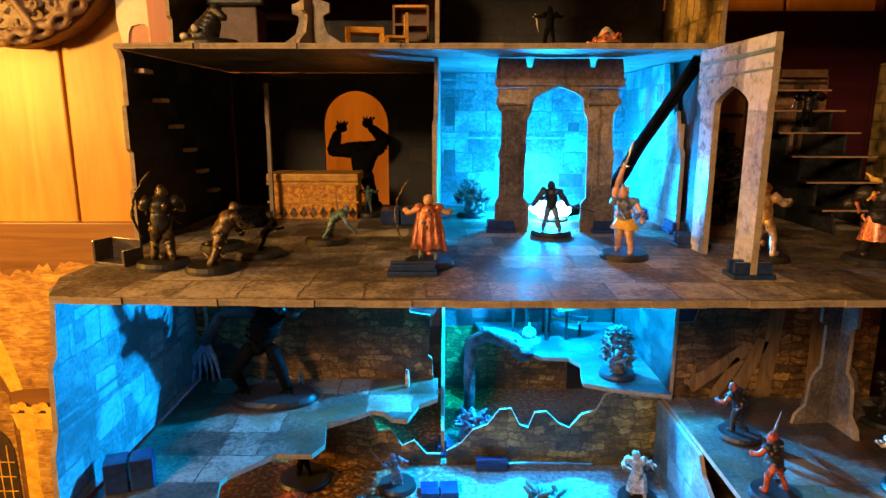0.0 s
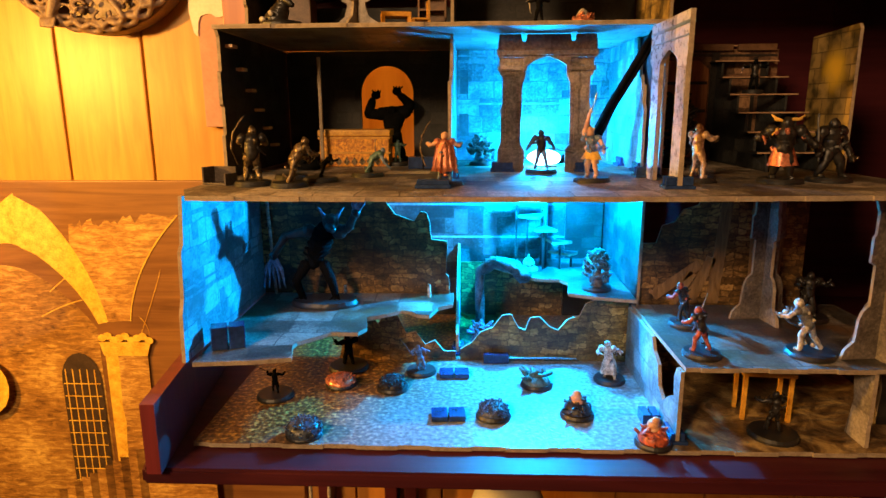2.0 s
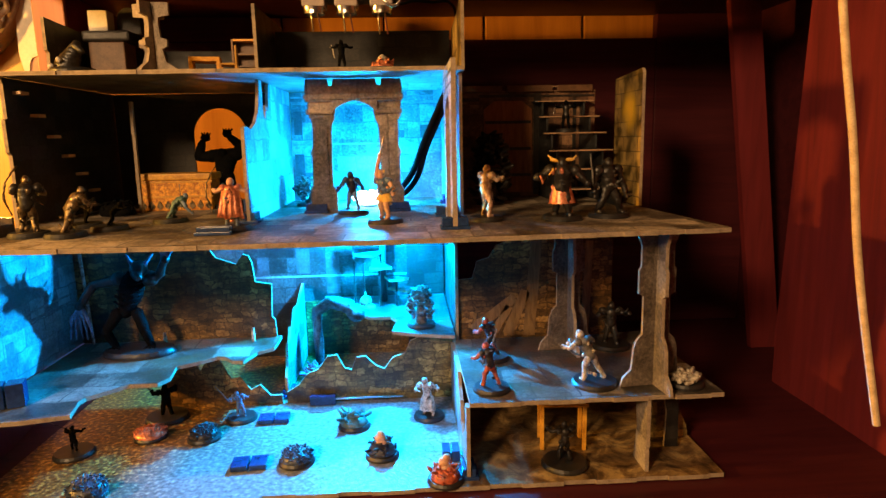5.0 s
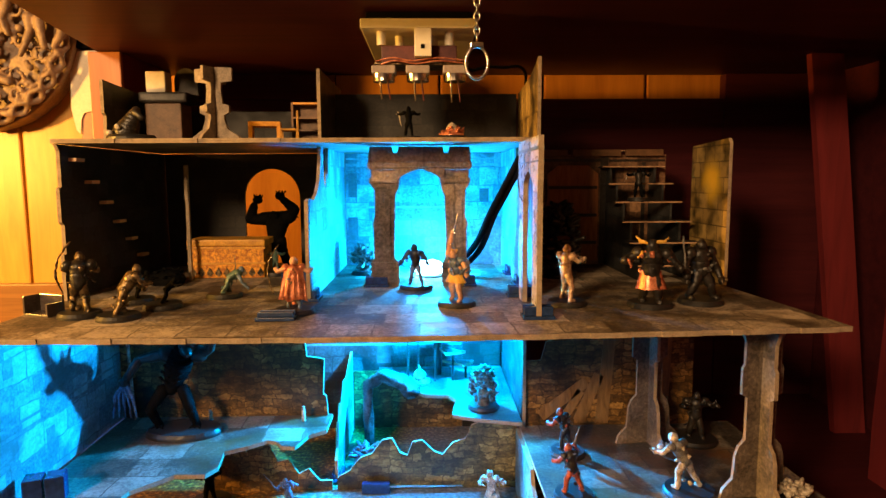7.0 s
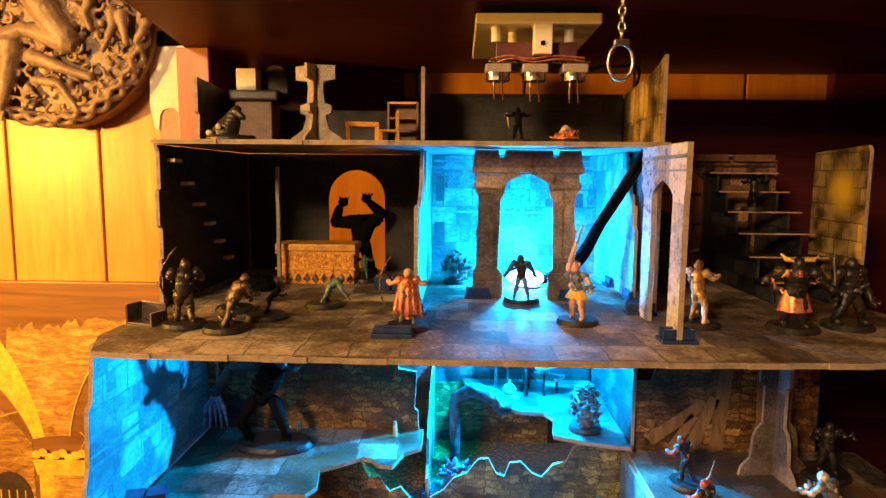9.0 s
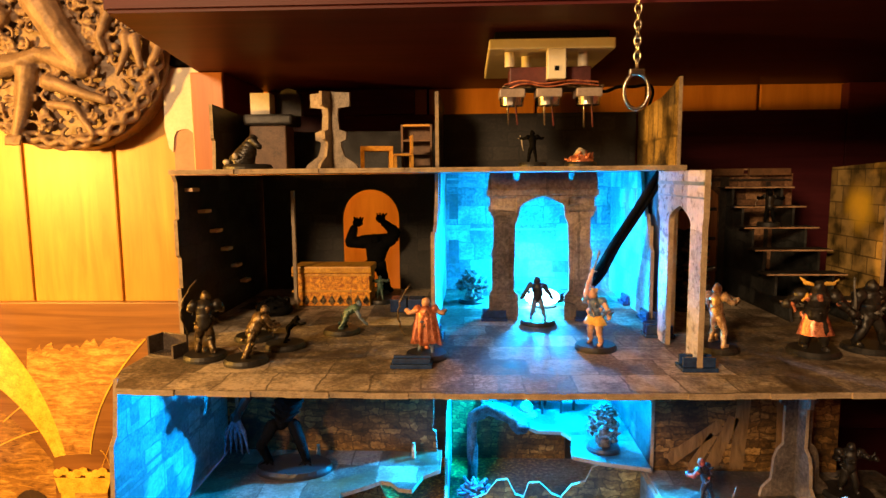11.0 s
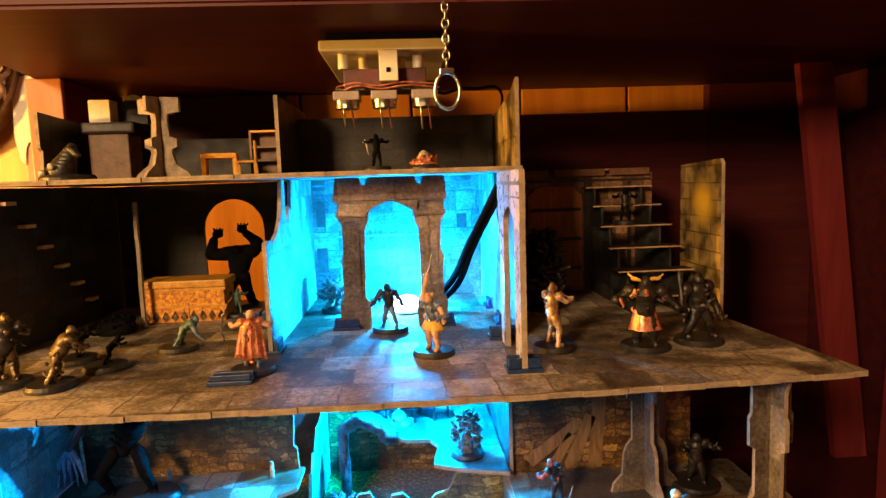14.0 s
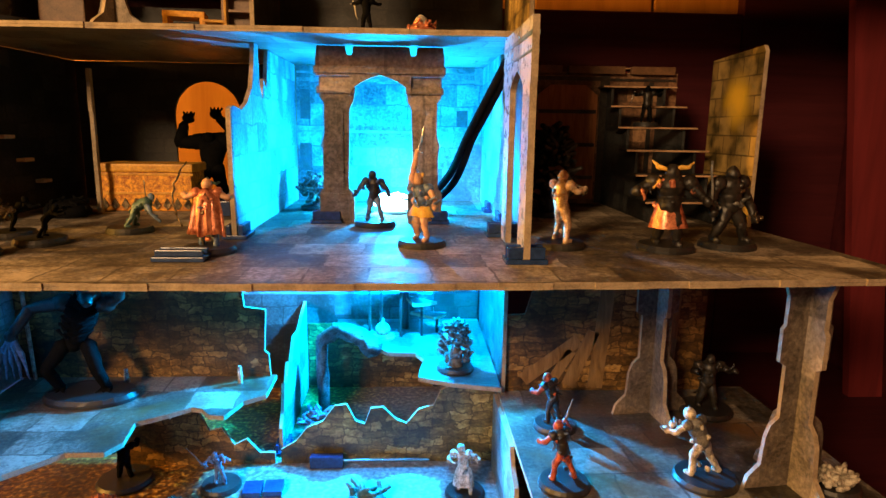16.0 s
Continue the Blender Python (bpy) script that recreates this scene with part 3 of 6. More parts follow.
def build_floors():
    rnd = random.Random(3)
    floor_card("ground_floor", notched(-0.168, 0.318, 0.2475, 10, rnd) + [(0.318, 0.52), (-0.168, 0.52)], 0.004, GROUND, EDGE, "lowest card floor printed with stones and a spill of gold coins")
    edge = [(-0.1035, 0.262), (-0.109, 0.284), (-0.1075, 0.290), (-0.088, 0.311), (-0.068, 0.311), (-0.063, 0.322), (-0.0665, 0.345), (-0.052, 0.355), (-0.041, 0.364), (-0.034, 0.362), (-0.0275, 0.3535), (-0.018, 0.352), (-0.012, 0.372), (0.0, 0.382)]
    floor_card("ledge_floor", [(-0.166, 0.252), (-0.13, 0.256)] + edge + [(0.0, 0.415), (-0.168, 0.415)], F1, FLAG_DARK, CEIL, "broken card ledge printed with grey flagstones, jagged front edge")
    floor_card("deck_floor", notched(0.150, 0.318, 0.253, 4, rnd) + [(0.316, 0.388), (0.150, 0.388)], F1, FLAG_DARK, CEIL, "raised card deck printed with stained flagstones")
    floor_card("middle_floor", notched(-0.1560, 0.314, 0.2495, 12, rnd, 0.0009, 0.0115) + [(0.304, 0.40), (0.304, 0.52), (-0.170, 0.52), (-0.170, 0.272)], F2, FLAG, CEIL, "wide middle card floor printed with worn flagstones")
    floor_card("top_floor", notched(-0.172, 0.158, 0.344, 6, rnd) + [(0.160, 0.52), (-0.172, 0.52)], F3, FLAG, CEIL, "top card floor with pale raw edge")
    pts = [(0.150, 0.371), (0.150, 0.519), (0.03, 0.519), (0.036, 0.485), (0.052, 0.464), (0.0648, 0.449), (0.076, 0.4355), (0.096, 0.4335), (0.102, 0.422), (0.0985, 0.402), (0.0975, 0.389), (0.12, 0.379)]
    floor_card("platform_floor", pts, 0.066, PALE_FLOOR, CEIL, "pale card platform with a wavy broken edge")


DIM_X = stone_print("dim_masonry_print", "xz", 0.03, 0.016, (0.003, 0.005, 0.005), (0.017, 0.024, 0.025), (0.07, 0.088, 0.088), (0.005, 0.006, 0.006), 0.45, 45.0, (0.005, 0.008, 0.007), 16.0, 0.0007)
PALE_FLOOR = stone_print("pale_flagstone_print", "xy", 0.034, 0.03, (0.008, 0.011, 0.012), (0.036, 0.046, 0.048), (0.1, 0.12, 0.12), (0.008, 0.01, 0.01), 0.4)


UMBER_X = stone_print("umber_masonry_print", "xz", 0.020, 0.0105, (0.04, 0.018, 0.009), (0.2, 0.1, 0.05), (0.46, 0.26, 0.13), (0.03, 0.016, 0.01), 0.5, 60.0, (0.025, 0.014, 0.009), 22.0, 0.0006)


def build_walls():
    rnd = random.Random(11)
    T = 0.0025
    # upper storey, left chamber
    pts = [(0.345, F2)] + [(0.345, 0.20), (0.348, 0.20), (0.348, 0.22), (0.345, 0.222), (0.345, 0.245), (0.348, 0.246), (0.348, 0.27), (0.345, 0.2745), (0.52, 0.2745), (0.52, F2)]
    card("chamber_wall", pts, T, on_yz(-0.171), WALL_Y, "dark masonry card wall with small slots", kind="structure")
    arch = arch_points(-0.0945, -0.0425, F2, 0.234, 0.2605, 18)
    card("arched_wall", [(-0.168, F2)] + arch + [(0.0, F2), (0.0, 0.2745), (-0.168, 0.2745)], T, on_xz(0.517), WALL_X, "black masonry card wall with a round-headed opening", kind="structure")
    card("corner_wall", [(0.428, F2), (0.428, 0.200), (0.4287, 0.235), (0.4275, 0.235), (0.4283, 0.262), (0.4315, 0.262), (0.4315, F2)], T, on_yz(-0.117), EDGE, "thin raw edge of a card partition", kind="structure")
    # middle chamber
    pts = [(0.332, F2), (0.3305, 0.2), (0.331, 0.236), (0.338, 0.2375), (0.352, 0.2355), (0.366, 0.240), (0.378, 0.249), (0.384, 0.262), (0.3875, 0.2745), (0.396, 0.2745), (0.397, 0.252), (0.403, 0.243), (0.408, 0.256), (0.415, 0.25), (0.422, 0.2745), (0.517, 0.2745), (0.517, F2)]
    card("broken_wall", pts, T, on_yz(-0.002), PALE_BLUE_Y, "pale masonry card wall with a broken front edge", kind="structure")
    card("middle_back_wall", [(0.001, F2), (0.150, F2), (0.150, 0.2745), (0.001, 0.2745)], T, on_xz(0.5165), PALE_BLUE_X, "pale masonry card wall behind the gate", kind="structure")
    pts = [(0.388, F2), (0.388, 0.218), (0.392, 0.222), (0.392, 0.236), (0.396, 0.228), (0.401, 0.244), (0.405, 0.240), (0.408, 0.256), (0.413, 0.25), (0.42, 0.2745), (0.517, 0.2745), (0.517, F2)]
    card("jagged_wall", pts, T, on_yz(0.150), PALE_BLUE_Y, "pale card wall with a torn jagged front edge", kind="structure")
    # dark card added to stop LED light leaking past the torn edge
    card("light_block_screen", [(0.3545, F2), (0.3545, 0.2745), (0.43, 0.2745), (0.43, F2)], T, on_yz(0.1545), WALL_Y, "narrow dark card added beside the jagged wall to block blue light", kind="structure")
    # white arch standing on its edge
    o = arch_points(0.2900, 0.3265, F2, 0.2455, 0.2545, 10, 0.5)
    card("arch_screen", [(0.2725, F2)] + o + [(0.3425, F2), (0.3440, 0.245), (0.350, 0.25), (0.350, 0.2745), (0.2715, 0.2745), (0.2715, 0.25), (0.2725, 0.245)], 0.003, on_yz(0.1425), ARCH_Y, "white marble print arch of stiff card", "arch")
    scr = bpy.data.objects["arch_screen"]
    for y0, y1, z0, z1 in ((0.2716, 0.3498, 0.2665, 0.2685), (0.2716, 0.3498, 0.2595, 0.2605)):
        for xa in (0.1421, 0.1455):
            bm = bmesh.new()
            box(bm, xa, xa + 0.0004, y0, y1, z0, z1)
            part("printed_moulding", bm, PRINTSHADE, scr, "grey-blue printed moulding line")
    # right chamber
    card("right_back_wall", [(0.155, F2), (0.304, F2), (0.304, 0.272), (0.155, 0.272)], T, on_xz(0.505), UMBER_X, "dark card wall with a brown door print", kind="structure")
    for x0, x1, z0, z1 in ((0.156, 0.188, 0.262, 0.2655), (0.188, 0.242, 0.2655, 0.2685), (0.242, 0.2495, F2 + 0.001, 0.2695), (0.2495, 0.303, 0.2655, 0.2675), (0.2815, 0.285, F2 + 0.001, 0.265)):
        bm = bmesh.new()
        box(bm, x0, x1, 0.5042, 0.5049, z0, z1)
        part("printed_beam", bm, DARKFIG, bpy.data.objects["right_back_wall"])
    card("torch_wall", [(0.384, F2), (0.384, 0.276), (0.3865, 0.2795), (0.45, 0.2765), (0.45, F2)], T, on_yz(0.306), TORCH, "card wall printed with a glowing yellow torch", kind="structure")
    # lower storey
    card("ledge_side_wall", [(0.250, 0.0582), (0.252, 0.09), (0.256, 0.1), (0.258, 0.13), (0.262, 0.134), (0.266, 0.1645), (0.415, 0.1645), (0.415, 0.0582)], T, on_yz(-0.1715), PALE_BLUE_Y, "pale masonry card wall with a wavy front edge", kind="structure")
    pts = [(-0.169, 0.0582), (-0.0035, 0.0582), (-0.0045, 0.074), (-0.007, 0.076), (-0.0055, 0.1054), (-0.0195, 0.1074), (-0.021, 0.124), (-0.0235, 0.1305), (-0.0285, 0.132), (-0.0345, 0.1235), (-0.051, 0.1295), (-0.059, 0.141), (-0.064, 0.1645), (-0.169, 0.1645)]
    card("ledge_back_wall", pts, T, on_xz(0.412), BROWN_X, "brown rubble card wall with a broken top corner", kind="structure")
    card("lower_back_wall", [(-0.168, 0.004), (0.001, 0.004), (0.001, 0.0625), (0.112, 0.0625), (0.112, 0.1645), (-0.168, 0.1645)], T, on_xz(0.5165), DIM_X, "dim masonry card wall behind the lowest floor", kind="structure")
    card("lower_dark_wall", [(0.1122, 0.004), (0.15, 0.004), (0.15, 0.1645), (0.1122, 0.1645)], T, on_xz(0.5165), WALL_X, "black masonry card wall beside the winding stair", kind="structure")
    card("hollow_wall", [(0.0035, 0.004), (0.1115, 0.004), (0.1115, 0.0622), (0.0035, 0.0622)], T, on_xz(0.5165), BROWN_X, "dark brown rubble card wall under the platform", kind="structure")
    def printed(owner, name, mat, limits):
        for lim in limits:
            bm = bmesh.new()
            box(bm, *lim)
            part(name, bm, mat, bpy.data.objects[owner])
    printed("lower_back_wall", "printed_niche", PRINTDARK, [(x0, x1, 0.5163, 0.51645, z0, z1) for x0, x1, z0, z1 in ((-0.002, 0.012, 0.092, 0.118), (0.028, 0.042, 0.07, 0.112), (-0.042, -0.03, 0.09, 0.11), (0.09, 0.097, 0.075, 0.112))])
    printed("lower_back_wall", "printed_course", PRINTSHADE, [(-0.167, 0.111, 0.5161, 0.5164, z0, z0 + 0.002) for z0 in (0.122, 0.088)])
    printed("middle_back_wall", "printed_course", PRINTSHADE, [(0.002, 0.149, 0.5160, 0.5164, z0, z0 + h) for z0, h in ((0.2625, 0.0025), (0.2685, 0.0015), (0.2225, 0.0018))])
    printed("middle_back_wall", "printed_niche", PRINTDARK, [(x0, x1, 0.5162, 0.5164, z0, z1) for x0, x1, z0, z1 in ((0.004, 0.012, 0.233, 0.256), (0.003, 0.0125, 0.192, 0.214), (0.098, 0.118, 0.1835, 0.1945), (0.104, 0.113, 0.229, 0.236), (0.129, 0.138, 0.228, 0.241))])
    printed("ledge_side_wall", "printed_course", PRINTSHADE, [(-0.169, -0.1688, y0, 0.414, z0, z0 + h) for y0, z0, h in ((0.268, 0.1505, 0.003), (0.257, 0.097, 0.0022), (0.257, 0.1035, 0.0018))])
    printed("ledge_side_wall", "printed_niche", PRINTSHADE, [(-0.169, -0.16885, y, y + 0.009, z, z + 0.011) for y, z in ((0.276, 0.134), (0.303, 0.117), (0.336, 0.124), (0.276, 0.071), (0.312, 0.079), (0.362, 0.135))])
    printed("jagged_wall", "printed_niche", PRINTSHADE, [(0.1496, 0.1499, y, y + 0.010, z, z + 0.012) for y, z in ((0.43, 0.25), (0.462, 0.238), (0.44, 0.18), (0.485, 0.2))])
    z = [0.05, 0.042, 0.05, 0.036, 0.05, 0.046, 0.028, 0.03, 0.018, 0.022, 0.012, 0.012]
    top = [(-0.09 + 0.0082 * k, zz) for k, zz in enumerate(z)]
    card("low_wall", [(-0.10, 0.004)] + top + [(0.002, 0.012), (0.002, 0.004)], T, on_xz(0.3915), BROWN_X, "low ruined brown card wall with a torn top")
    top = [(0.006, 0.014), (0.016, 0.02), (0.024, 0.03), (0.034, 0.034), (0.042, 0.045), (0.05, 0.046), (0.056, 0.034), (0.062, 0.032), (0.066, 0.043), (0.074, 0.044), (0.083, 0.035), (0.09, 0.032), (0.098, 0.042), (0.108, 0.045), (0.113, 0.056), (0.12, 0.059), (0.149, 0.0595)]
    card("low_wall", [(0.006, 0.004)] + top + [(0.149, 0.004)], T, on_xz(0.3915), MOSS_X, "low ruined mossy card wall with a wavy torn top")
    prof = [(0.405, 0.004), (0.405, 0.022), (0.412, 0.03), (0.418, 0.05), (0.426, 0.046), (0.434, 0.06), (0.446, 0.055), (0.46, 0.07), (0.48, 0.068), (0.516, 0.082), (0.516, 0.004)]
    card("ragged_partition", prof, T, on_yz(0.002), PALE_BLUE_Y, "ragged pale card partition", kind="structure")
    pts = [(0.1542, 0.0582), (0.1542, 0.108), (0.1555, 0.11), (0.166, 0.1105), (0.170, 0.125), (0.18, 0.128), (0.186, 0.138), (0.198, 0.142), (0.203, 0.1645), (0.285, 0.1645), (0.285, 0.0582)]
    card("deck_back_wall", pts, T, on_xz(0.384), BROWN_X, "brown rubble and timber card wall with a stepped edge", kind="structure")
    # partition's front edge is carried forward to keep LED light off the deck
    card("dark_partition", [(0.3868, 0.004), (0.3868, 0.0585), (0.379, 0.0585), (0.379, 0.1645), (0.516, 0.1645), (0.516, 0.004)], T, on_yz(0.1512), WALL_Y, "tall dark card partition behind the deck, widened to block blue light", kind="structure")
    tim = bpy.data.objects["deck_back_wall"]
    for (x, z, ln, wd, ang) in ((0.166, 0.066, 0.045, 0.009, 38), (0.196, 0.062, 0.04, 0.009, 68), (0.214, 0.06, 0.10, 0.010, 86), (0.182, 0.06, 0.03, 0.007, 60), (0.248, 0.06, 0.10, 0.012, 92), (0.262, 0.06, 0.08, 0.007, 88)):
        bm = bmesh.new()
        a = radians(ang)
        ux, uz, vx, vz = math.cos(a), math.sin(a), -math.sin(a), math.cos(a)
        ln = min(ln, (0.163 - z) / max(uz, 0.2))
        sheet(bm, [(x - vx * wd / 2, z - vz * wd / 2), (x + ux * ln - vx * wd / 2, z + uz * ln - vz * wd / 2), (x + ux * ln + vx * wd * 0.4, z + uz * ln + vz * wd * 0.4), (x + vx * wd / 2, z + vz * wd / 2)], 0.0004, on_xz(0.3834), 0, 0)
        part("printed_timber", bm, TIMBER, tim)
    # deck side: pale card with a ragged hole
    bm = bmesh.new()
    sheet(bm, [(0.254, 0.004), (0.254, 0.0545), (0.262, 0.0545), (0.266, 0.046), (0.264, 0.034), (0.272, 0.03), (0.272, 0.004)], T, on_yz(0.1475))
    sheet(bm, [(0.272, 0.004), (0.272, 0.03), (0.285, 0.02), (0.296, 0.026), (0.30, 0.04), (0.312, 0.046), (0.318, 0.0545), (0.388, 0.0545), (0.388, 0.004)], T, on_yz(0.1475))
    tagged(part("deck_side_wall", bm, [PALE_BLUE_Y, EDGE]), "pale card side wall with a ragged hole", "wall", kind="structure")
    card("deck_under_wall", [(0.151, 0.004), (0.316, 0.004), (0.316, 0.0545), (0.151, 0.0545)], T, on_xz(0.37), BROWN_X, "dark card wall under the deck", kind="structure")
    # top storey
    card("top_side_wall", [(0.412, F3), (0.414, 0.300), (0.411, 0.302), (0.411, 0.327), (0.50, 0.323), (0.50, F3)], T, on_yz(-0.171), WALL_Y, "dark card wall on the top floor", kind="structure")
    card("top_back_wall", [(-0.168, F3), (-0.003, F3), (-0.003, 0.312), (-0.168, 0.312)], T, on_xz(0.5), WALL_X, "low black masonry card wall", kind="structure")
    card("top_partition", [(0.388, F3), (0.388, 0.331), (0.50, 0.331), (0.50, F3)], T, on_yz(-0.0015), WALL_Y, "thin dark card partition seen edge-on", kind="structure")
    card("top_back_wall", [(0.0015, F3), (0.156, F3), (0.156, 0.322), (0.0015, 0.322)], T, on_xz(0.46), WALL_X, "low black masonry card wall", kind="structure")
    card("top_end_wall", [(0.363, F3), (0.363, 0.335), (0.375, 0.331), (0.40, 0.326), (0.46, 0.322), (0.46, F3)], T, on_yz(0.1575), GOLDWALL_Y, "card wall printed with yellow-lit masonry", kind="structure")


def torch_material():
    m, nt, b = material("torchlit_masonry_print", 0.45)
    co = coords(nt, "yz")
    br = node(nt, "ShaderNodeTexBrick", {0: co}, Scale=1.0)
    br.inputs["Brick Width"].default_value, br.inputs["Row Height"].default_value, br.inputs["Mortar Size"].default_value = 0.017, 0.0125, 0.0005
    br.inputs["Color1"].default_value, br.inputs["Color2"].default_value, br.inputs["Mortar"].default_value = (0.28, 0.18, 0.055, 1), (0.5, 0.34, 0.11, 1), (0.14, 0.09, 0.03, 1)
    n = node(nt, "ShaderNodeTexNoise", {0: co}, Scale=60.0, Detail=6.0)
    dist = node(nt, "ShaderNodeVectorMath", {0: co})
    dist.operation = "DISTANCE"
    dist.inputs[1].default_value = (0.412, 0.2475, 0.0)
    sp = node(nt, "ShaderNodeMath", {0: n.outputs[0]})
    sp.operation = "MULTIPLY_ADD"
    sp.inputs[1].default_value = 0.018
    nt.links.new(dist.outputs["Value"], sp.inputs[2])
    glowmask = ramp(nt, sp.outputs[0], [(0.014, (1, 1, 1)), (0.029, (0, 0, 0))])
    darktop = ramp(nt, n.outputs[0], [(0.38, (0.05, 0.06, 0.05)), (0.58, (1, 1, 1))])
    col = mix(nt, 0.85, br.outputs[0], darktop, "MULTIPLY")
    col = mix(nt, glowmask, col, (1.0, 0.6, 0.04))
    nt.links.new(col, b.inputs["Base Color"])
    return m


TIMBER = wood("printed_timber", (0.06, 0.03, 0.01), (0.34, 0.2, 0.075), "z", 0.5, 6.0, 50.0)
TORCH = torch_material()
GOLDWALL_Y = stone_print("yellow_masonry_print", "yz", 0.016, 0.05, (0.03, 0.022, 0.01), (0.3, 0.2, 0.06), (0.65, 0.46, 0.16), (0.03, 0.02, 0.01), 0.45, 60.0, (0.02, 0.016, 0.01), 25.0)


def build_gate():
    """The big card gateway: two columns with capitals and bases, and a lintel over an ogee arch."""
    g = thing("gateway", "brown stone print gateway with an arched opening, stiff card", "gate")
    y = 0.391
    for sx in (0, 1):
        def X(v):
            return v if sx == 0 else 0.1475 - v
        bm = bmesh.new()
        prof = [(0.0365, F2), (0.0365, 0.188), (0.0385, 0.19), (0.0385, 0.214), (0.037, 0.216), (0.0395, 0.222), (0.0395, 0.242), (0.037, 0.245), (0.037, 0.257), (0.059, 0.257), (0.0575, 0.243), (0.055, 0.238), (0.054, 0.19), (0.057, 0.187), (0.057, F2)]
        sheet(bm, [(X(u), v) for u, v in prof], 0.0026, on_xz(y))
        # raised pilaster and moulding
        sheet(bm, [(X(0.042), 0.191), (X(0.042), 0.236), (X(0.046), 0.240), (X(0.051), 0.236), (X(0.051), 0.191)], 0.0012, on_xz(y - 0.0012))
        box(bm, min(X(0.0355), X(0.0585)), max(X(0.0355), X(0.0585)), y - 0.0018, y, 0.247, 0.251, 0.0004)
        box(bm, min(X(0.036), X(0.0575)), max(X(0.036), X(0.0575)), y - 0.0014, y, 0.171, 0.187, 0.0004)
        part("column", bm, [PILLAR_X, EDGE], g)
    bm = bmesh.new()
    a = arch_points(0.0555, 0.092, 0.2455, 0.246, 0.2578, 12, 0.35)
    sheet(bm, [(0.0355, 0.2572), (0.0555, 0.2572)] + a[1:-1] + [(0.092, 0.2572), (0.112, 0.2572), (0.112, 0.268), (0.111, 0.2743), (0.096, 0.2743), (0.095, 0.269), (0.092, 0.269), (0.091, 0.2743), (0.058, 0.2743), (0.057, 0.269), (0.054, 0.269), (0.053, 0.2743), (0.0365, 0.2743), (0.0355, 0.268)], 0.0026, on_xz(y - 0.0028))
    part("lintel", bm, [PILLAR_X, EDGE], g)
    bm = bmesh.new()
    box(bm, 0.0345, 0.113, y - 0.005, y - 0.003, 0.2585, 0.2625, 0.0005)
    part("moulding", bm, PILLAR_X, g)


build_room()
build_cabinet()
build_mural()
build_floors()
build_walls()
build_gate()

# ---- figures ----
DARKBLUE = noisy("dark_blue_paint", (0.008, 0.01, 0.016), (0.06, 0.08, 0.12), 240.0, 0.35, 0.0, 0.3)


def stand(bm, r=0.0125, mat=0):
    disc(bm, (0, 0, 0), r, r * 0.92, 0.0032, mat)


def shake(bm, amp, rnd):
    for v in bm.verts:
        if v.co.z > 0.0035:
            v.co += amp * noise.noise_vector(v.co * 420 + Vector((rnd, 0, 0)))


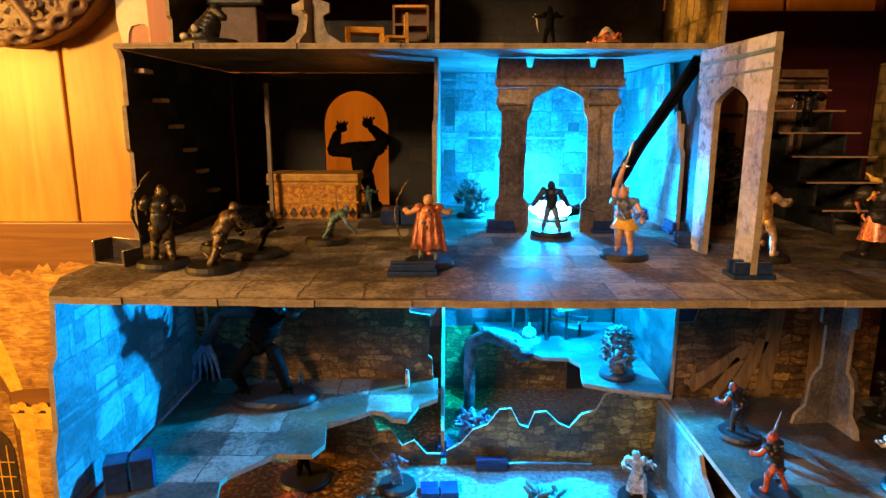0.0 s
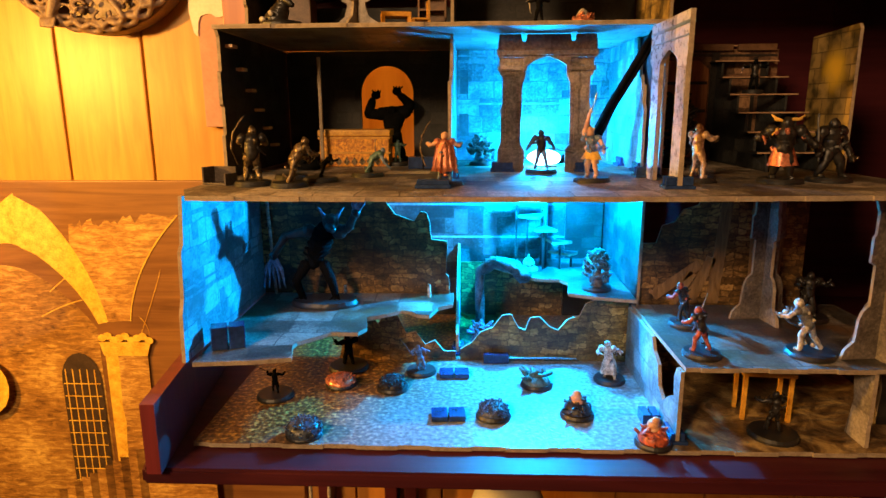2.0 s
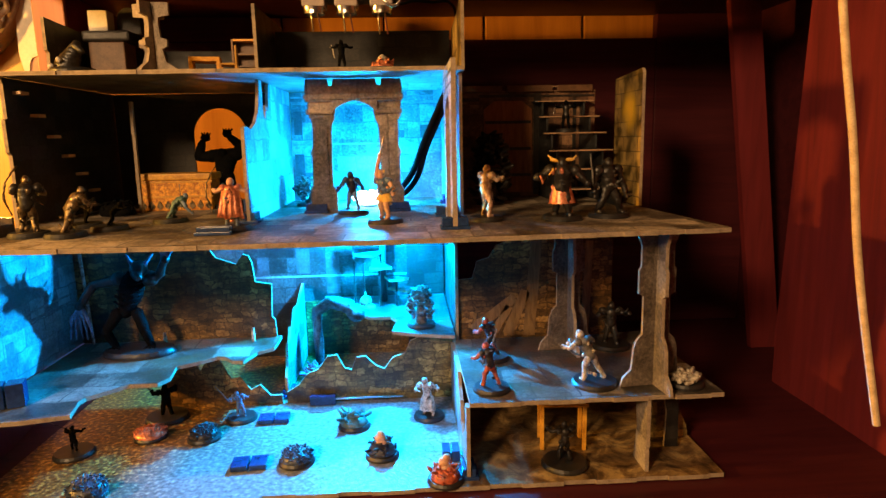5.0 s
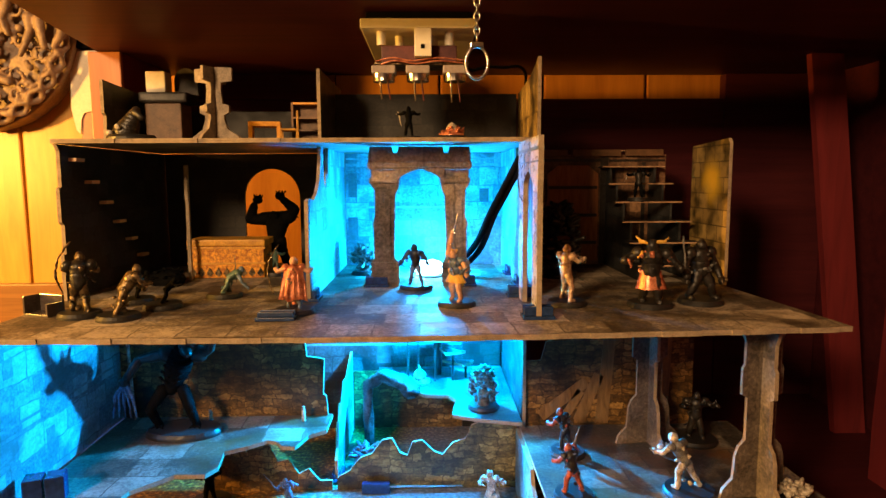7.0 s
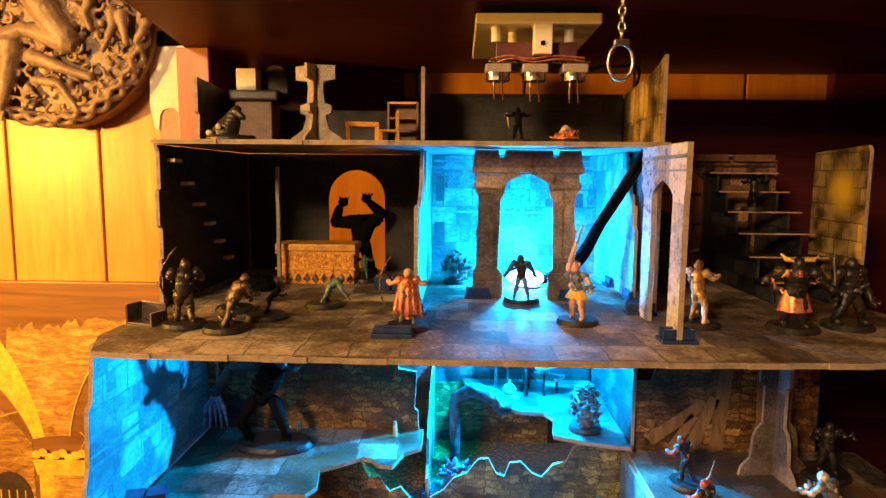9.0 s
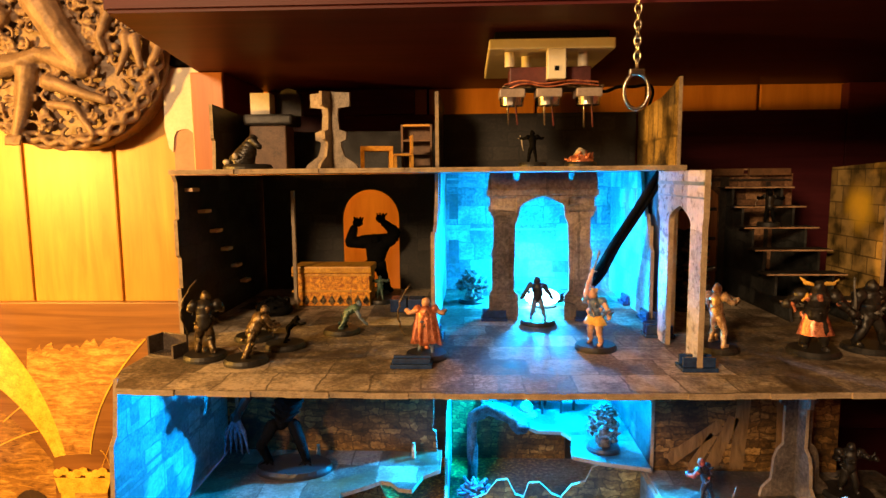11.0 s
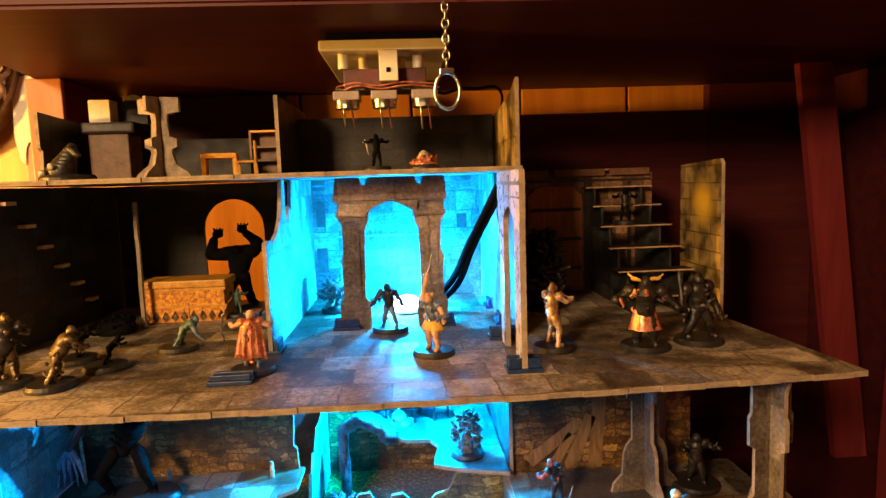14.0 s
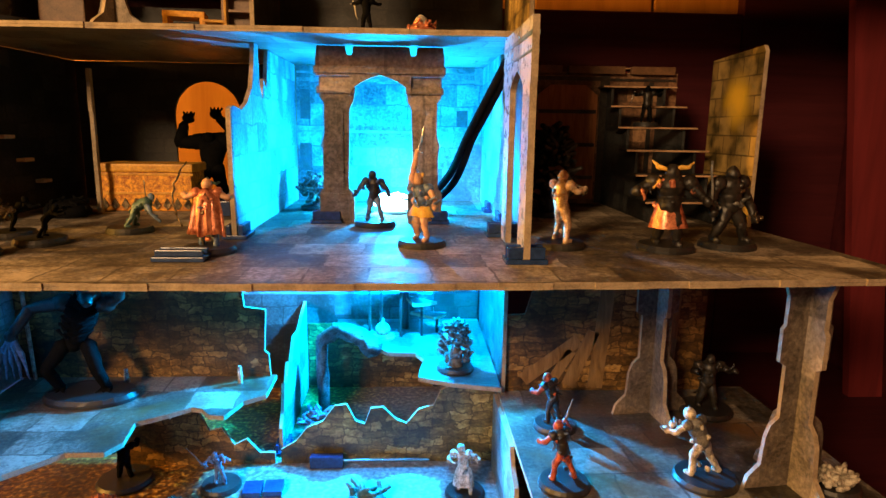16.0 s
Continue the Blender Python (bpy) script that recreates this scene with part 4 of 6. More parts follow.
def figure(name, label, place, turn=0.0, tall=0.034, mats=(GREY, GREY, GREY), lean=(0.0, 0.0), left=(-0.35, 0.25, 0.45), right=(0.35, 0.25, 0.45),
           weapon=None, cape=None, bulk=1.0, base=0.0125, stride=0.12, horns=False, skirt=None, hunch=0.0, claws=0, group="painted miniatures", seed=0, category="miniature"):
    """A painted gaming miniature on a round base: one mesh. Arms are given as hand places in body heights, from the shoulders' middle."""
    bm = bmesh.new()
    stand(bm, base)
    h, m0, m1, m2 = tall, 1, 2, 3
    lx, ly = lean[0] * h, lean[1] * h
    z0 = 0.0032
    hip = Vector((lx * 0.35, ly * 0.35, z0 + h * 0.46))
    neck = Vector((lx, ly, z0 + h * (0.82 - hunch)))
    for s in (-1, 1):
        foot = Vector((s * stride * h, -s * 0.07 * h, z0 + 0.03 * h))
        knee = (hip + foot) / 2 + Vector((s * 0.03 * h, 0.05 * h, 0.01 * h))
        tube(bm, hip + Vector((s * 0.05 * h, 0, 0)), 0.075 * h * bulk, knee, 0.055 * h * bulk, m2)
        tube(bm, knee, 0.055 * h * bulk, foot, 0.04 * h * bulk, m2)
        tube(bm, foot, 0.04 * h * bulk, foot + Vector((0, 0.1 * h, -0.01 * h)), 0.032 * h * bulk, m2)
    tube(bm, hip, 0.105 * h * bulk, (hip + neck) / 2, 0.11 * h * bulk, m1)
    tube(bm, (hip + neck) / 2, 0.11 * h * bulk, neck - Vector((0, 0, 0.06 * h)), 0.125 * h * bulk, m1)
    ball(bm, neck + Vector((lean[0] * 0.25 * h, 0.04 * h + hunch * 0.3 * h, 0.08 * h)), 0.085 * h * (0.7 + 0.3 * bulk), m0, (0.9, 1, 1.12))
    hands_at = []
    for s, a in ((-1, left), (1, right)):
        sh = neck + Vector((s * 0.15 * h * bulk, 0, -0.04 * h))
        hd = neck + Vector((a[0] * h, a[1] * h, (a[2] - 0.5) * h))
        el = (sh + hd) / 2 + Vector((s * 0.05 * h, -0.03 * h, -0.05 * h))
        ball(bm, sh, 0.075 * h * bulk, m1)
        tube(bm, sh, 0.055 * h * bulk, el, 0.045 * h * bulk, m0)
        tube(bm, el, 0.045 * h * bulk, hd, 0.035 * h * bulk, m0)
        ball(bm, hd, 0.045 * h * bulk, m0)
        hands_at.append(hd)
    if skirt:
        rows = []
        for f, r in ((0, 0.12), (0.5, 0.165), (1.0, 0.2)):
            rows.append([bm.verts.new(hip + Vector((r * h * bulk ** 0.3 * (1 + 0.16 * math.sin(5 * a)) * math.cos(a), r * h * bulk ** 0.3 * 0.8 * math.sin(a), 0.05 * h - f * skirt * h))) for a in (2 * math.pi * k / 20 for k in range(20))])
        for a, b in zip(rows, rows[1:]):
            for k in range(20):
                f = bm.faces.new((a[k], a[(k + 1) % 20], b[(k + 1) % 20], b[k]))
                f.material_index, f.smooth = 4, True
    if cape:
        rows = []
        for j in range(7):
            f = j / 6
            w = h * (0.17 + 0.11 * f)
            rows.append([bm.verts.new(neck + Vector((w * (2 * k / 14 - 1), -h * (0.07 + 0.14 * f + 0.05 * math.sin(k * 1.9) * f) + h * 0.09 * (2 * k / 14 - 1) ** 2, h * (0.02 - cape * f + 0.02 * math.sin(k * 0.8) * f)))) for k in range(15)])
        fl = [bm.faces.new((a[k], a[k + 1], b[k + 1], b[k])) for a, b in zip(rows, rows[1:]) for k in range(14)]
        for f in fl:
            f.material_index, f.smooth = 4, True
        r = bmesh.ops.solidify(bm, geom=fl, thickness=0.0006)
        for f in r["geom"]:
            if isinstance(f, bmesh.types.BMFace):
                f.material_index = 4
    if horns:
        for s in (-1, 1):
            p = neck + Vector((s * 0.07 * h, 0.05 * h, 0.13 * h))
            tube(bm, p, 0.03 * h, p + Vector((s * 0.12 * h, 0, 0.02 * h)), 0.025 * h, 5)
            tube(bm, p + Vector((s * 0.12 * h, 0, 0.02 * h)), 0.024 * h, p + Vector((s * 0.17 * h, 0, 0.1 * h)), 0.006 * h, 5)
    for s in range(claws):
        p = hands_at[0] + Vector(((s - claws / 2) * 0.035 * h, 0.01 * h, 0))
        knuckle = p + Vector(((s - claws / 2) * 0.02 * h, -0.05 * h, -0.11 * h))
        tube(bm, p, 0.016 * h, knuckle, 0.014 * h, 5, 6)
        tube(bm, knuckle, 0.014 * h, knuckle + Vector((0.0, 0.02 * h, -0.15 * h)), 0.005 * h, 5, 6)
    if weapon:
        kind, which, vec = weapon
        p, d = hands_at[which], Vector(vec) * h
        if kind == "bow":
            pts = [p + d * (k / 6 - 0.5) + Vector((-0.16 * h * (1 - (k / 3 - 1) ** 2), 0, 0)) for k in range(7)]
            for a, b in zip(pts, pts[1:]):
                tube(bm, a, 0.016 * h, b, 0.016 * h, 5, 6)
        else:
            tube(bm, p - d * 0.18, 0.017 * h, p, 0.017 * h, 5, 6)
            tube(bm, p, 0.026 * h if kind == "sword" else 0.016 * h, p + d, 0.008 * h if kind == "sword" else 0.015 * h, 5, 6)
            if kind == "sword":
                tube(bm, p + Vector((-0.07 * h, 0, 0)), 0.014 * h, p + Vector((0.07 * h, 0, 0)), 0.014 * h, 5, 6)
            if kind == "axe":
                ball(bm, p + d * 0.92, 0.11 * h, 5, (1, 0.2, 0.8))
    rnd = random.Random(900 + seed)
    spots = [(hip, neck, 0.12), (hip, neck, 0.12), (hip, Vector((0, 0, z0)), 0.12), (neck, hands_at[0], 0.05), (neck, hands_at[1], 0.05)]
    for k in range(0 if mats[0] is BLACK else 14 if cape else 30):
        a, b, r = spots[rnd.randrange(len(spots))]
        f, g = rnd.random(), rnd.uniform(0, 6.283)
        c = a.lerp(b, f) + Vector((math.cos(g), math.sin(g), 0)) * r * h * bulk * rnd.uniform(0.8, 1.1)
        if c.z < z0 + 0.06 * h:
            continue
        if rnd.random() < 0.55:
            ball(bm, c, rnd.uniform(0.022, 0.05) * h, rnd.choice((1, 2, 3, 4)), (1, 1, rnd.uniform(0.4, 1.3)), 7, 5)
        else:
            d = Vector((rnd.uniform(-0.4, 0.4), rnd.uniform(-0.4, 0.4), rnd.uniform(-1, 0.3))).normalized()
            tube(bm, c, 0.026 * h, c + d * rnd.uniform(0.06, 0.15) * h, 0.012 * h, rnd.choice((2, 2, 4, 5)), 6)
    shake(bm, 0.0009 * (h / 0.034), seed * 1.7)
    ob = new(name, finish(bm, name, [BASE, mats[0], mats[1], mats[2], mats[3] if len(mats) > 3 else mats[1], mats[4] if len(mats) > 4 else STEEL]))
    ob.matrix_basis = pose(*place, 0, 0, turn)
    return tagged(ob, label, category, group)


def giant(place):
    """A huge gaunt clawed monster on an oval base, one mesh."""
    rnd = random.Random(77)
    bm = bmesh.new()
    disc(bm, (0.014, -0.004, 0), 0.030, 0.0285, 0.005, 0, 48)
    for v in bm.verts:
        v.co.y *= 0.62
    for s in (-1, 1):
        hip, knee, foot = Vector((0.006 + s * 0.008, 0, 0.036)), Vector((0.006 + s * 0.016, -0.008, 0.022)), Vector((0.008 + s * 0.015, 0.002, 0.005))
        tube(bm, hip, 0.0052, knee, 0.0038, 2, 10)
        tube(bm, knee, 0.004, foot, 0.0028, 2, 10)
        for k in range(3):
            tube(bm, foot, 0.0025, foot + Vector(((k - 1) * 0.005, -0.008, -0.001)), 0.0012, 2, 6)
    spine = [Vector((0.004 + 0.014 * f, 0.002 - 0.006 * f, 0.036 + 0.040 * f - 0.006 * f * f)) for f in (k / 7 for k in range(8))]
    for k, (a, b) in enumerate(zip(spine, spine[1:])):
        r = 0.0058 + 0.0042 * math.sin(math.pi * k / 7)
        tube(bm, a, r, b, r, 2, 12)
        tube(bm, a + Vector((0, 0.006, 0.003)), 0.0022, a + Vector((-0.004, 0.013, 0.010)), 0.0006, 2, 6)
        if k > 1:
            for s in (-1, 1):
                tube(bm, a + Vector((s * 0.011, -0.003, 0)), 0.0011, a + Vector((s * 0.003, -0.0095, -0.003)), 0.0008, 2, 6)
    head = spine[-1] + Vector((0.006, -0.008, 0.006))
    ball(bm, head, 0.0072, 1, (0.95, 1.15, 1.0), 14, 10)
    tube(bm, head + Vector((0, -0.005, -0.003)), 0.0045, head + Vector((0.004, -0.012, -0.005)), 0.003, 1, 8)
    for s in (-1, 1):
        tube(bm, head + Vector((s * 0.005, 0, 0.004)), 0.0022, head + Vector((s * 0.011, 0.004, 0.012)), 0.0006, 5, 6)
    for s, elbow, wrist in ((-1, Vector((-0.018, -0.004, 0.062)), Vector((-0.027, -0.012, 0.046))), (1, Vector((0.038, -0.006, 0.070)), Vector((0.046, -0.012, 0.084)))):
        sh = spine[-2] + Vector((s * 0.013, 0, 0.0))
        ball(bm, sh, 0.0068, 1)
        tube(bm, sh, 0.0052, elbow, 0.0036, 1, 10)
        tube(bm, elbow, 0.004, wrist, 0.0028, 1, 10)
        ball(bm, wrist, 0.004, 1)
        for k in range(5):
            d = Vector(((k - 2) * 0.0034, -0.002, -0.011)) if s < 0 else Vector(((k - 2) * 0.002 + 0.002, -0.002, 0.007))
            kn = wrist + d
            tube(bm, wrist, 0.0019, kn, 0.0016, 5, 8)
            tube(bm, kn, 0.0016, kn + (Vector(((k - 2) * 0.0012, 0.001, -0.017)) if s < 0 else Vector(((k - 2) * 0.001 + 0.002, 0, 0.006))), 0.0005, 5, 6)
    shake(bm, 0.0008, 4.0)
    # blue-grey on the claws and horns paints in the LED light
    ob = new("giant_monster_miniature", finish(bm, "giant_monster_miniature", [BASE, DARKFIG, BLACK, BLACK, DARKFIG, BLUEFIG]))
    ob.matrix_basis = pose(*place) @ Matrix.Scale(0.945, 4)
    tagged(ob, "huge gaunt blue-black monster miniature, claws tinted blue for the LED light, on an oval base", "miniature", "painted miniatures")


def window_monster(place):
    """A broad spiny brute with both fists raised, one leg striding out: one plain mesh."""
    rnd = random.Random(12)
    bm = bmesh.new()
    stand(bm, 0.0135)
    V = Vector
    tube(bm, V((-0.001, 0, 0.026)), 0.0068, V((0.001, 0, 0.036)), 0.0092, 1, 12)
    tube(bm, V((0.001, 0, 0.036)), 0.0095, V((0.002, 0, 0.0445)), 0.0112, 1, 12)
    tube(bm, V((-0.012, 0, 0.046)), 0.0062, V((0.014, 0, 0.0475)), 0.0062, 1, 12)
    ball(bm, V((0.001, -0.007, 0.049)), 0.0046, 1)
    for sh, el, wr, fist in (((-0.012, 0, 0.046), (-0.0225, -0.001, 0.0455), (-0.0185, -0.002, 0.0585), (-0.0150, -0.002, 0.0635)), ((0.013, 0, 0.048), (0.0185, -0.001, 0.0545), (0.0085, -0.002, 0.0635), (0.0055, -0.002, 0.0670))):
        tube(bm, V(sh), 0.0056, V(el), 0.0048, 1, 10)
        tube(bm, V(el), 0.0050, V(wr), 0.0036, 1, 10)
        ball(bm, V(fist), 0.0042, 1, (1.1, 1, 0.9))
        for k in range(4):
            f = V(fist) + V((-0.002 + 0.0018 * k, -0.001, 0.002))
            tube(bm, f, 0.0012, f + V((0.0010 * (k - 1), 0, 0.0028)), 0.0007, 1, 6)
    for pts in (((0.003, 0, 0.027), (0.0065, -0.002, 0.016), (0.0105, 0, 0.0035)), ((-0.004, 0, 0.026), (-0.008, -0.002, 0.015), (-0.007, 0, 0.0035))):
        tube(bm, V(pts[0]), 0.0062, V(pts[1]), 0.0048, 1, 10)
        tube(bm, V(pts[1]), 0.0048, V(pts[2]), 0.0034, 1, 10)
        tube(bm, V(pts[2]), 0.0034, V(pts[2]) + V((0.004, -0.004, -0.0005)), 0.0022, 1, 8)
    for k in range(34):
        a = rnd.uniform(-0.022, 0.02)
        p = V((a, rnd.uniform(-0.005, 0.005), 0.050 - 0.15 * abs(a)))
        tube(bm, p, 0.0011, p + V((rnd.uniform(-0.001, 0.001), 0, rnd.uniform(0.0015, 0.0035))), 0.0003, 1, 5)
    shake(bm, 0.0007, 12.0)
    ob = new("window_monster_miniature", finish(bm, "window_monster_miniature", [BASE, BLACK]))
    ob.matrix_basis = pose(*place)
    tagged(ob, "black spiny monster miniature raising both fists in the archway", "miniature", "painted miniatures")


def lump(name, label, place, r, tall, mat, top=None, base=0.0125, seed=0, category="miniature", spikes=26, size=0.0022, core=1.0):
    """A heap or a creature low on its base: a mound of many small pieces."""
    rnd = random.Random(seed)
    bm = bmesh.new()
    stand(bm, base)
    ball(bm, (0, 0, 0.003), r * core, 1, (1, 1, tall / r), 16, 9)
    for k in range(spikes):
        a, f = rnd.uniform(0, 6.283), rnd.random() ** 0.5
        x, y = r * f * math.cos(a), r * f * math.sin(a)
        z = 0.003 + tall * math.sqrt(max(0.0, 1 - f * f))
        d = Vector((rnd.uniform(-1, 1), rnd.uniform(-1, 1), rnd.uniform(0, 0.8))) * size * 1.6
        tube(bm, Vector((x, y, z)), size * 0.5, Vector((x, y, z)) + d, size * 0.35, 1, 6)
    if top:
        for j, (z, rr) in enumerate(((0.3, 0.62), (0.75, 0.5), (1.2, 0.4), (1.55, 0.26))):
            ball(bm, (rnd.uniform(-1, 1) * r * 0.1, 0, 0.003 + tall * z), r * rr, 2, (1, 1, 0.9))
    shake(bm, 0.0006, seed)
    for v in bm.verts:
        v.co.z = max(v.co.z, 0.0)
    ob = new(name, finish(bm, name, [BASE, mat, top or mat]))
    ob.location = place
    return tagged(ob, label, category, "painted miniatures")


def clip(place, turn=0.0, w=0.022, d=0.012, hgt=0.010, label="dark blue plastic clip holding the card walls", mat=CLIP):
    """A plastic stand: a foot plate and two jaws that grip the card."""
    ob = thing("card_clip", label, "clip", "plastic card clips", place=place, turn=turn)
    bm = bmesh.new()
    box(bm, -w / 2, w / 2, -d / 2, d / 2, 0, 0.0022, 0.0004)
    part("foot", bm, mat, ob)
    for s in (-1, 1):
        bm = bmesh.new()
        box(bm, s * 0.0032 - 0.0012, s * 0.0032 + 0.0012, -d / 2 + 0.001, d / 2 - 0.001, 0.0022, hgt, 0.0004)
        part("jaw", bm, mat, ob)
    return ob


def block_clip(place, size, turn=0.0):
    """A folded plastic connector lying on the floor: two plates with a groove."""
    ob = thing("connector", "flat dark blue plastic connector lying on the floor", "clip", "plastic card clips", place=place, turn=turn)
    w, d, hgt = size
    for s in (-1, 1):
        bm = bmesh.new()
        box(bm, -w / 2 if s < 0 else 0.0006, -0.0006 if s < 0 else w / 2, -d / 2, d / 2, 0.0001, hgt, 0.0005)
        part("plate", bm, CLIP, ob)
    return ob


def build_miniatures():
    B = F2 + 0.0002
    figure("archer_miniature", "dark bronze armoured archer miniature with curved bow on black base", (-0.132, 0.294, B), 20, 0.036, (BRONZE, DARKFIG, BRONZE, BRONZE, BRONZE), (0.03, 0.02), (-0.2, 0.1, 0.42), (0.22, 0.2, 0.36), ("bow", 0, (0.16, 0, 0.85)), bulk=1.2, seed=1)
    figure("hunched_miniature", "dark crouching miniature behind the bronze archer", (-0.118, 0.337, B), -30, 0.020, (BLACK, BLACK, BLACK), (0.1, 0.3), hunch=0.12, seed=2)
    figure("hunched_miniature", "hunched bronze creature miniature reaching forward", (-0.105, 0.286, B), -55, 0.030, (BRONZE, BRONZE, BRONZE, BRONZE, BRONZE), (0.05, 0.32), (-0.16, 0.2, 0.15), (0.2, 0.25, 0.3), None, bulk=1.25, hunch=0.04, seed=3)
    figure("hunched_miniature", "dark crouching miniature on black base", (-0.092, 0.318, B), -60, 0.018, (BLACK, BLACK, BLACK), (0.05, 0.35), hunch=0.1, seed=4)
    figure("hunched_miniature", "crouching dull green miniature with blue arms and a spear", (-0.064, 0.354, B), -80, 0.022, (BLUEFIG, GREEN, GREEN, GREEN, GREY), (0.0, 0.45), (-0.5, -0.15, 0.2), (0.25, 0.3, 0.0), ("spear", 0, (0, 0, 0.75)), bulk=1.2, hunch=0.16, seed=5)
    figure("caped_hero_miniature", "hero miniature in a pleated copper red cape, seen from behind", (-0.003, 0.297, B), 4, 0.032, (SKIN, COPPER, BLUEFIG, COPPER, BRONZE), (0, 0.03), (-0.34, 0.08, 0.43), (0.34, 0.08, 0.42), ("bow", 0, (0.12, 0, 0.95)), cape=0.66, seed=6)
    figure("fire_wizard_miniature", "dark miniature standing before the blue light", (0.0705, 0.381, B), 170, 0.031, (DARKFIG, DARKFIG, BLUEFIG, BLUEFIG, DARKFIG), (0.02, 0.05), (-0.33, 0.1, 0.2), (0.33, 0.15, 0.2), ("spear", 0, (-0.5, 0.1, -0.1)), stride=0.16, seed=7)
    figure("barbarian_miniature", "barbarian miniature with ochre loincloth raising a sword", (0.098, 0.3164, B), 150, 0.034, (SKIN, BLUEFIG, SKIN, YELLOW, STEEL), (0.04, 0.0), (-0.3, 0.12, 0.2), (0.02, 0.05, 0.98), ("sword", 1, (-0.12, 0, 0.38)), skirt=0.15, seed=8)
    figure("lunging_miniature", "pale bronze figure miniature lunging with a blade", (0.169, 0.3141, B), -60, 0.036, (ROSEGOLD, ROSEGOLD, ROSEGOLD, BRONZE, ROSEGOLD), (-0.12, 0.1), (-0.2, 0.25, 0.25), (0.2, 0.25, 0.4), ("sword", 0, (-0.1, 0.2, -0.4)), stride=0.18, seed=9)
    figure("horned_giant_miniature", "large dark horned giant miniature with a copper skirt", (0.222, 0.3083, B), 165, 0.040, (DARKFIG, DARKFIG, DARKFIG, COPPER, YELLOW), (0, 0.05), (-0.42, 0.1, 0.25), (0.42, 0.15, 0.35), None, horns=True, skirt=0.3, bulk=1.45, base=0.0145, seed=10)
    figure("ogre_miniature", "large dark ogre miniature beside the horned giant", (0.258, 0.316, B), 200, 0.039, (DARKFIG, DARKFIG, DARKFIG, BRONZE, GREY), (0.05, 0.0), (-0.3, 0.2, 0.0), (0.35, 0.1, 0.1), ("spear", 1, (0.1, 0, 0.65)), bulk=1.4, base=0.0145, stride=0.2, seed=11)
    window_monster((-0.062, 0.498, B))
    figure("stair_miniature", "small dark miniature standing on the stair", (0.262, 0.455, 0.2302), 160, 0.026, (BLACK, DARKFIG, BLACK), weapon=("spear", 1, (0.1, 0, -0.3)), base=0.009, seed=13)
    lump("frost_plant_miniature", "spiky pale plant miniature glowing in blue light", (0.024, 0.455, B), 0.010, 0.020, GREY, seed=3, spikes=110, size=0.0035, base=0.011, core=0.4)
    lump("dark_bush_miniature", "dark leafy creature miniature by the back wall", (0.188, 0.43, B), 0.014, 0.055, DARKFIG, seed=4, spikes=150, size=0.005, core=0.5)
    lump("rubble_miniature", "dark heap beside the carved chest", (-0.128, 0.412, B), 0.014, 0.009, BLACK, seed=6, spikes=30)
    # ledge
    L = F1 + 0.0002
    giant((-0.1205, 0.381, L))
    # deck
    figure("red_miniature", "red and dark warrior miniature on black base", (0.1668, 0.2733, L), 30, 0.030, (RED, DARKFIG, RED, BLUEFIG, GREY), (-0.05, 0.1), (-0.25, 0.2, 0.3), (0.3, 0.2, 0.5), ("sword", 1, (0.15, 0, 0.35)), stride=0.17, seed=15)
    figure("red_miniature", "red headed dark warrior miniature on black base", (0.176, 0.333, L), 40, 0.030, (RED, DARKFIG, DARKFIG, BLUEFIG, GREY), (-0.1, 0.1), (-0.25, 0.2, 0.3), (0.35, 0.2, 0.35), ("sword", 1, (0.35, 0, -0.3)), seed=16)
    figure("pale_fiend_miniature", "pale grey fiend miniature striding with a bronze head", (0.238, 0.276, L), 30, 0.036, (BONE, GREY, BONE, BRONZE, GREY), (-0.22, 0.1), (-0.3, 0.2, 0.35), (0.2, 0.2, 0.3), ("spear", 0, (0.6, 0, -0.35)), base=0.0155, stride=0.2, seed=17)
    figure("dark_miniature", "dark horned miniature in front of the rubble wall", (0.274, 0.352, L), 180, 0.034, (DARKFIG, DARKFIG, DARKFIG), bulk=1.3, base=0.016, seed=18)
    lump("fallen_skeleton_miniature", "pale fallen skeleton miniature on black base", (0.298, 0.268, L), 0.009, 0.004, BONE, seed=8, spikes=44, size=0.0034, core=0.6)
    # platform
    lump("frost_tree_miniature", "tall frosty tree creature miniature", (0.123, 0.402, 0.0662), 0.0095, 0.030, GREY, seed=9, spikes=210, size=0.0026, core=0.55)
    # lowest floor
    G = 0.0042
    lump("gold_heap_miniature", "blue-black coin heap miniature on black base", (0.031, 0.289, G), 0.0115, 0.007, DARKBLUE, seed=21, spikes=170, size=0.0012)
    lump("gold_heap_miniature", "blue-black coin heap miniature by the front edge", (-0.097, 0.259, G), 0.0125, 0.008, DARKBLUE, seed=22, spikes=170, size=0.0012)
    lump("gold_heap_miniature", "copper coin heap miniature", (-0.088, 0.338, G), 0.012, 0.005, COPPER, seed=23, spikes=150, size=0.0011)
    lump("gold_heap_miniature", "dark coin heap miniature", (-0.046, 0.332, G), 0.011, 0.007, DARKFIG, seed=24, spikes=150, size=0.0012)
    lump("coiled_miniature", "dark coiled miniature on a ring base", (0.067, 0.341, G), 0.011, 0.006, GREEN, seed=25, spikes=22, size=0.0042)
    lump("candle_miniature", "melted orange candle miniature with dark red foot", (0.0905, 0.292, G), 0.010, 0.009, DARKFIG, SKIN, 0.012, 26)
    lump("candle_miniature", "melted orange candle miniature near the deck", (0.1333, 0.254, G), 0.010, 0.009, RED, SKIN, 0.012, 27)
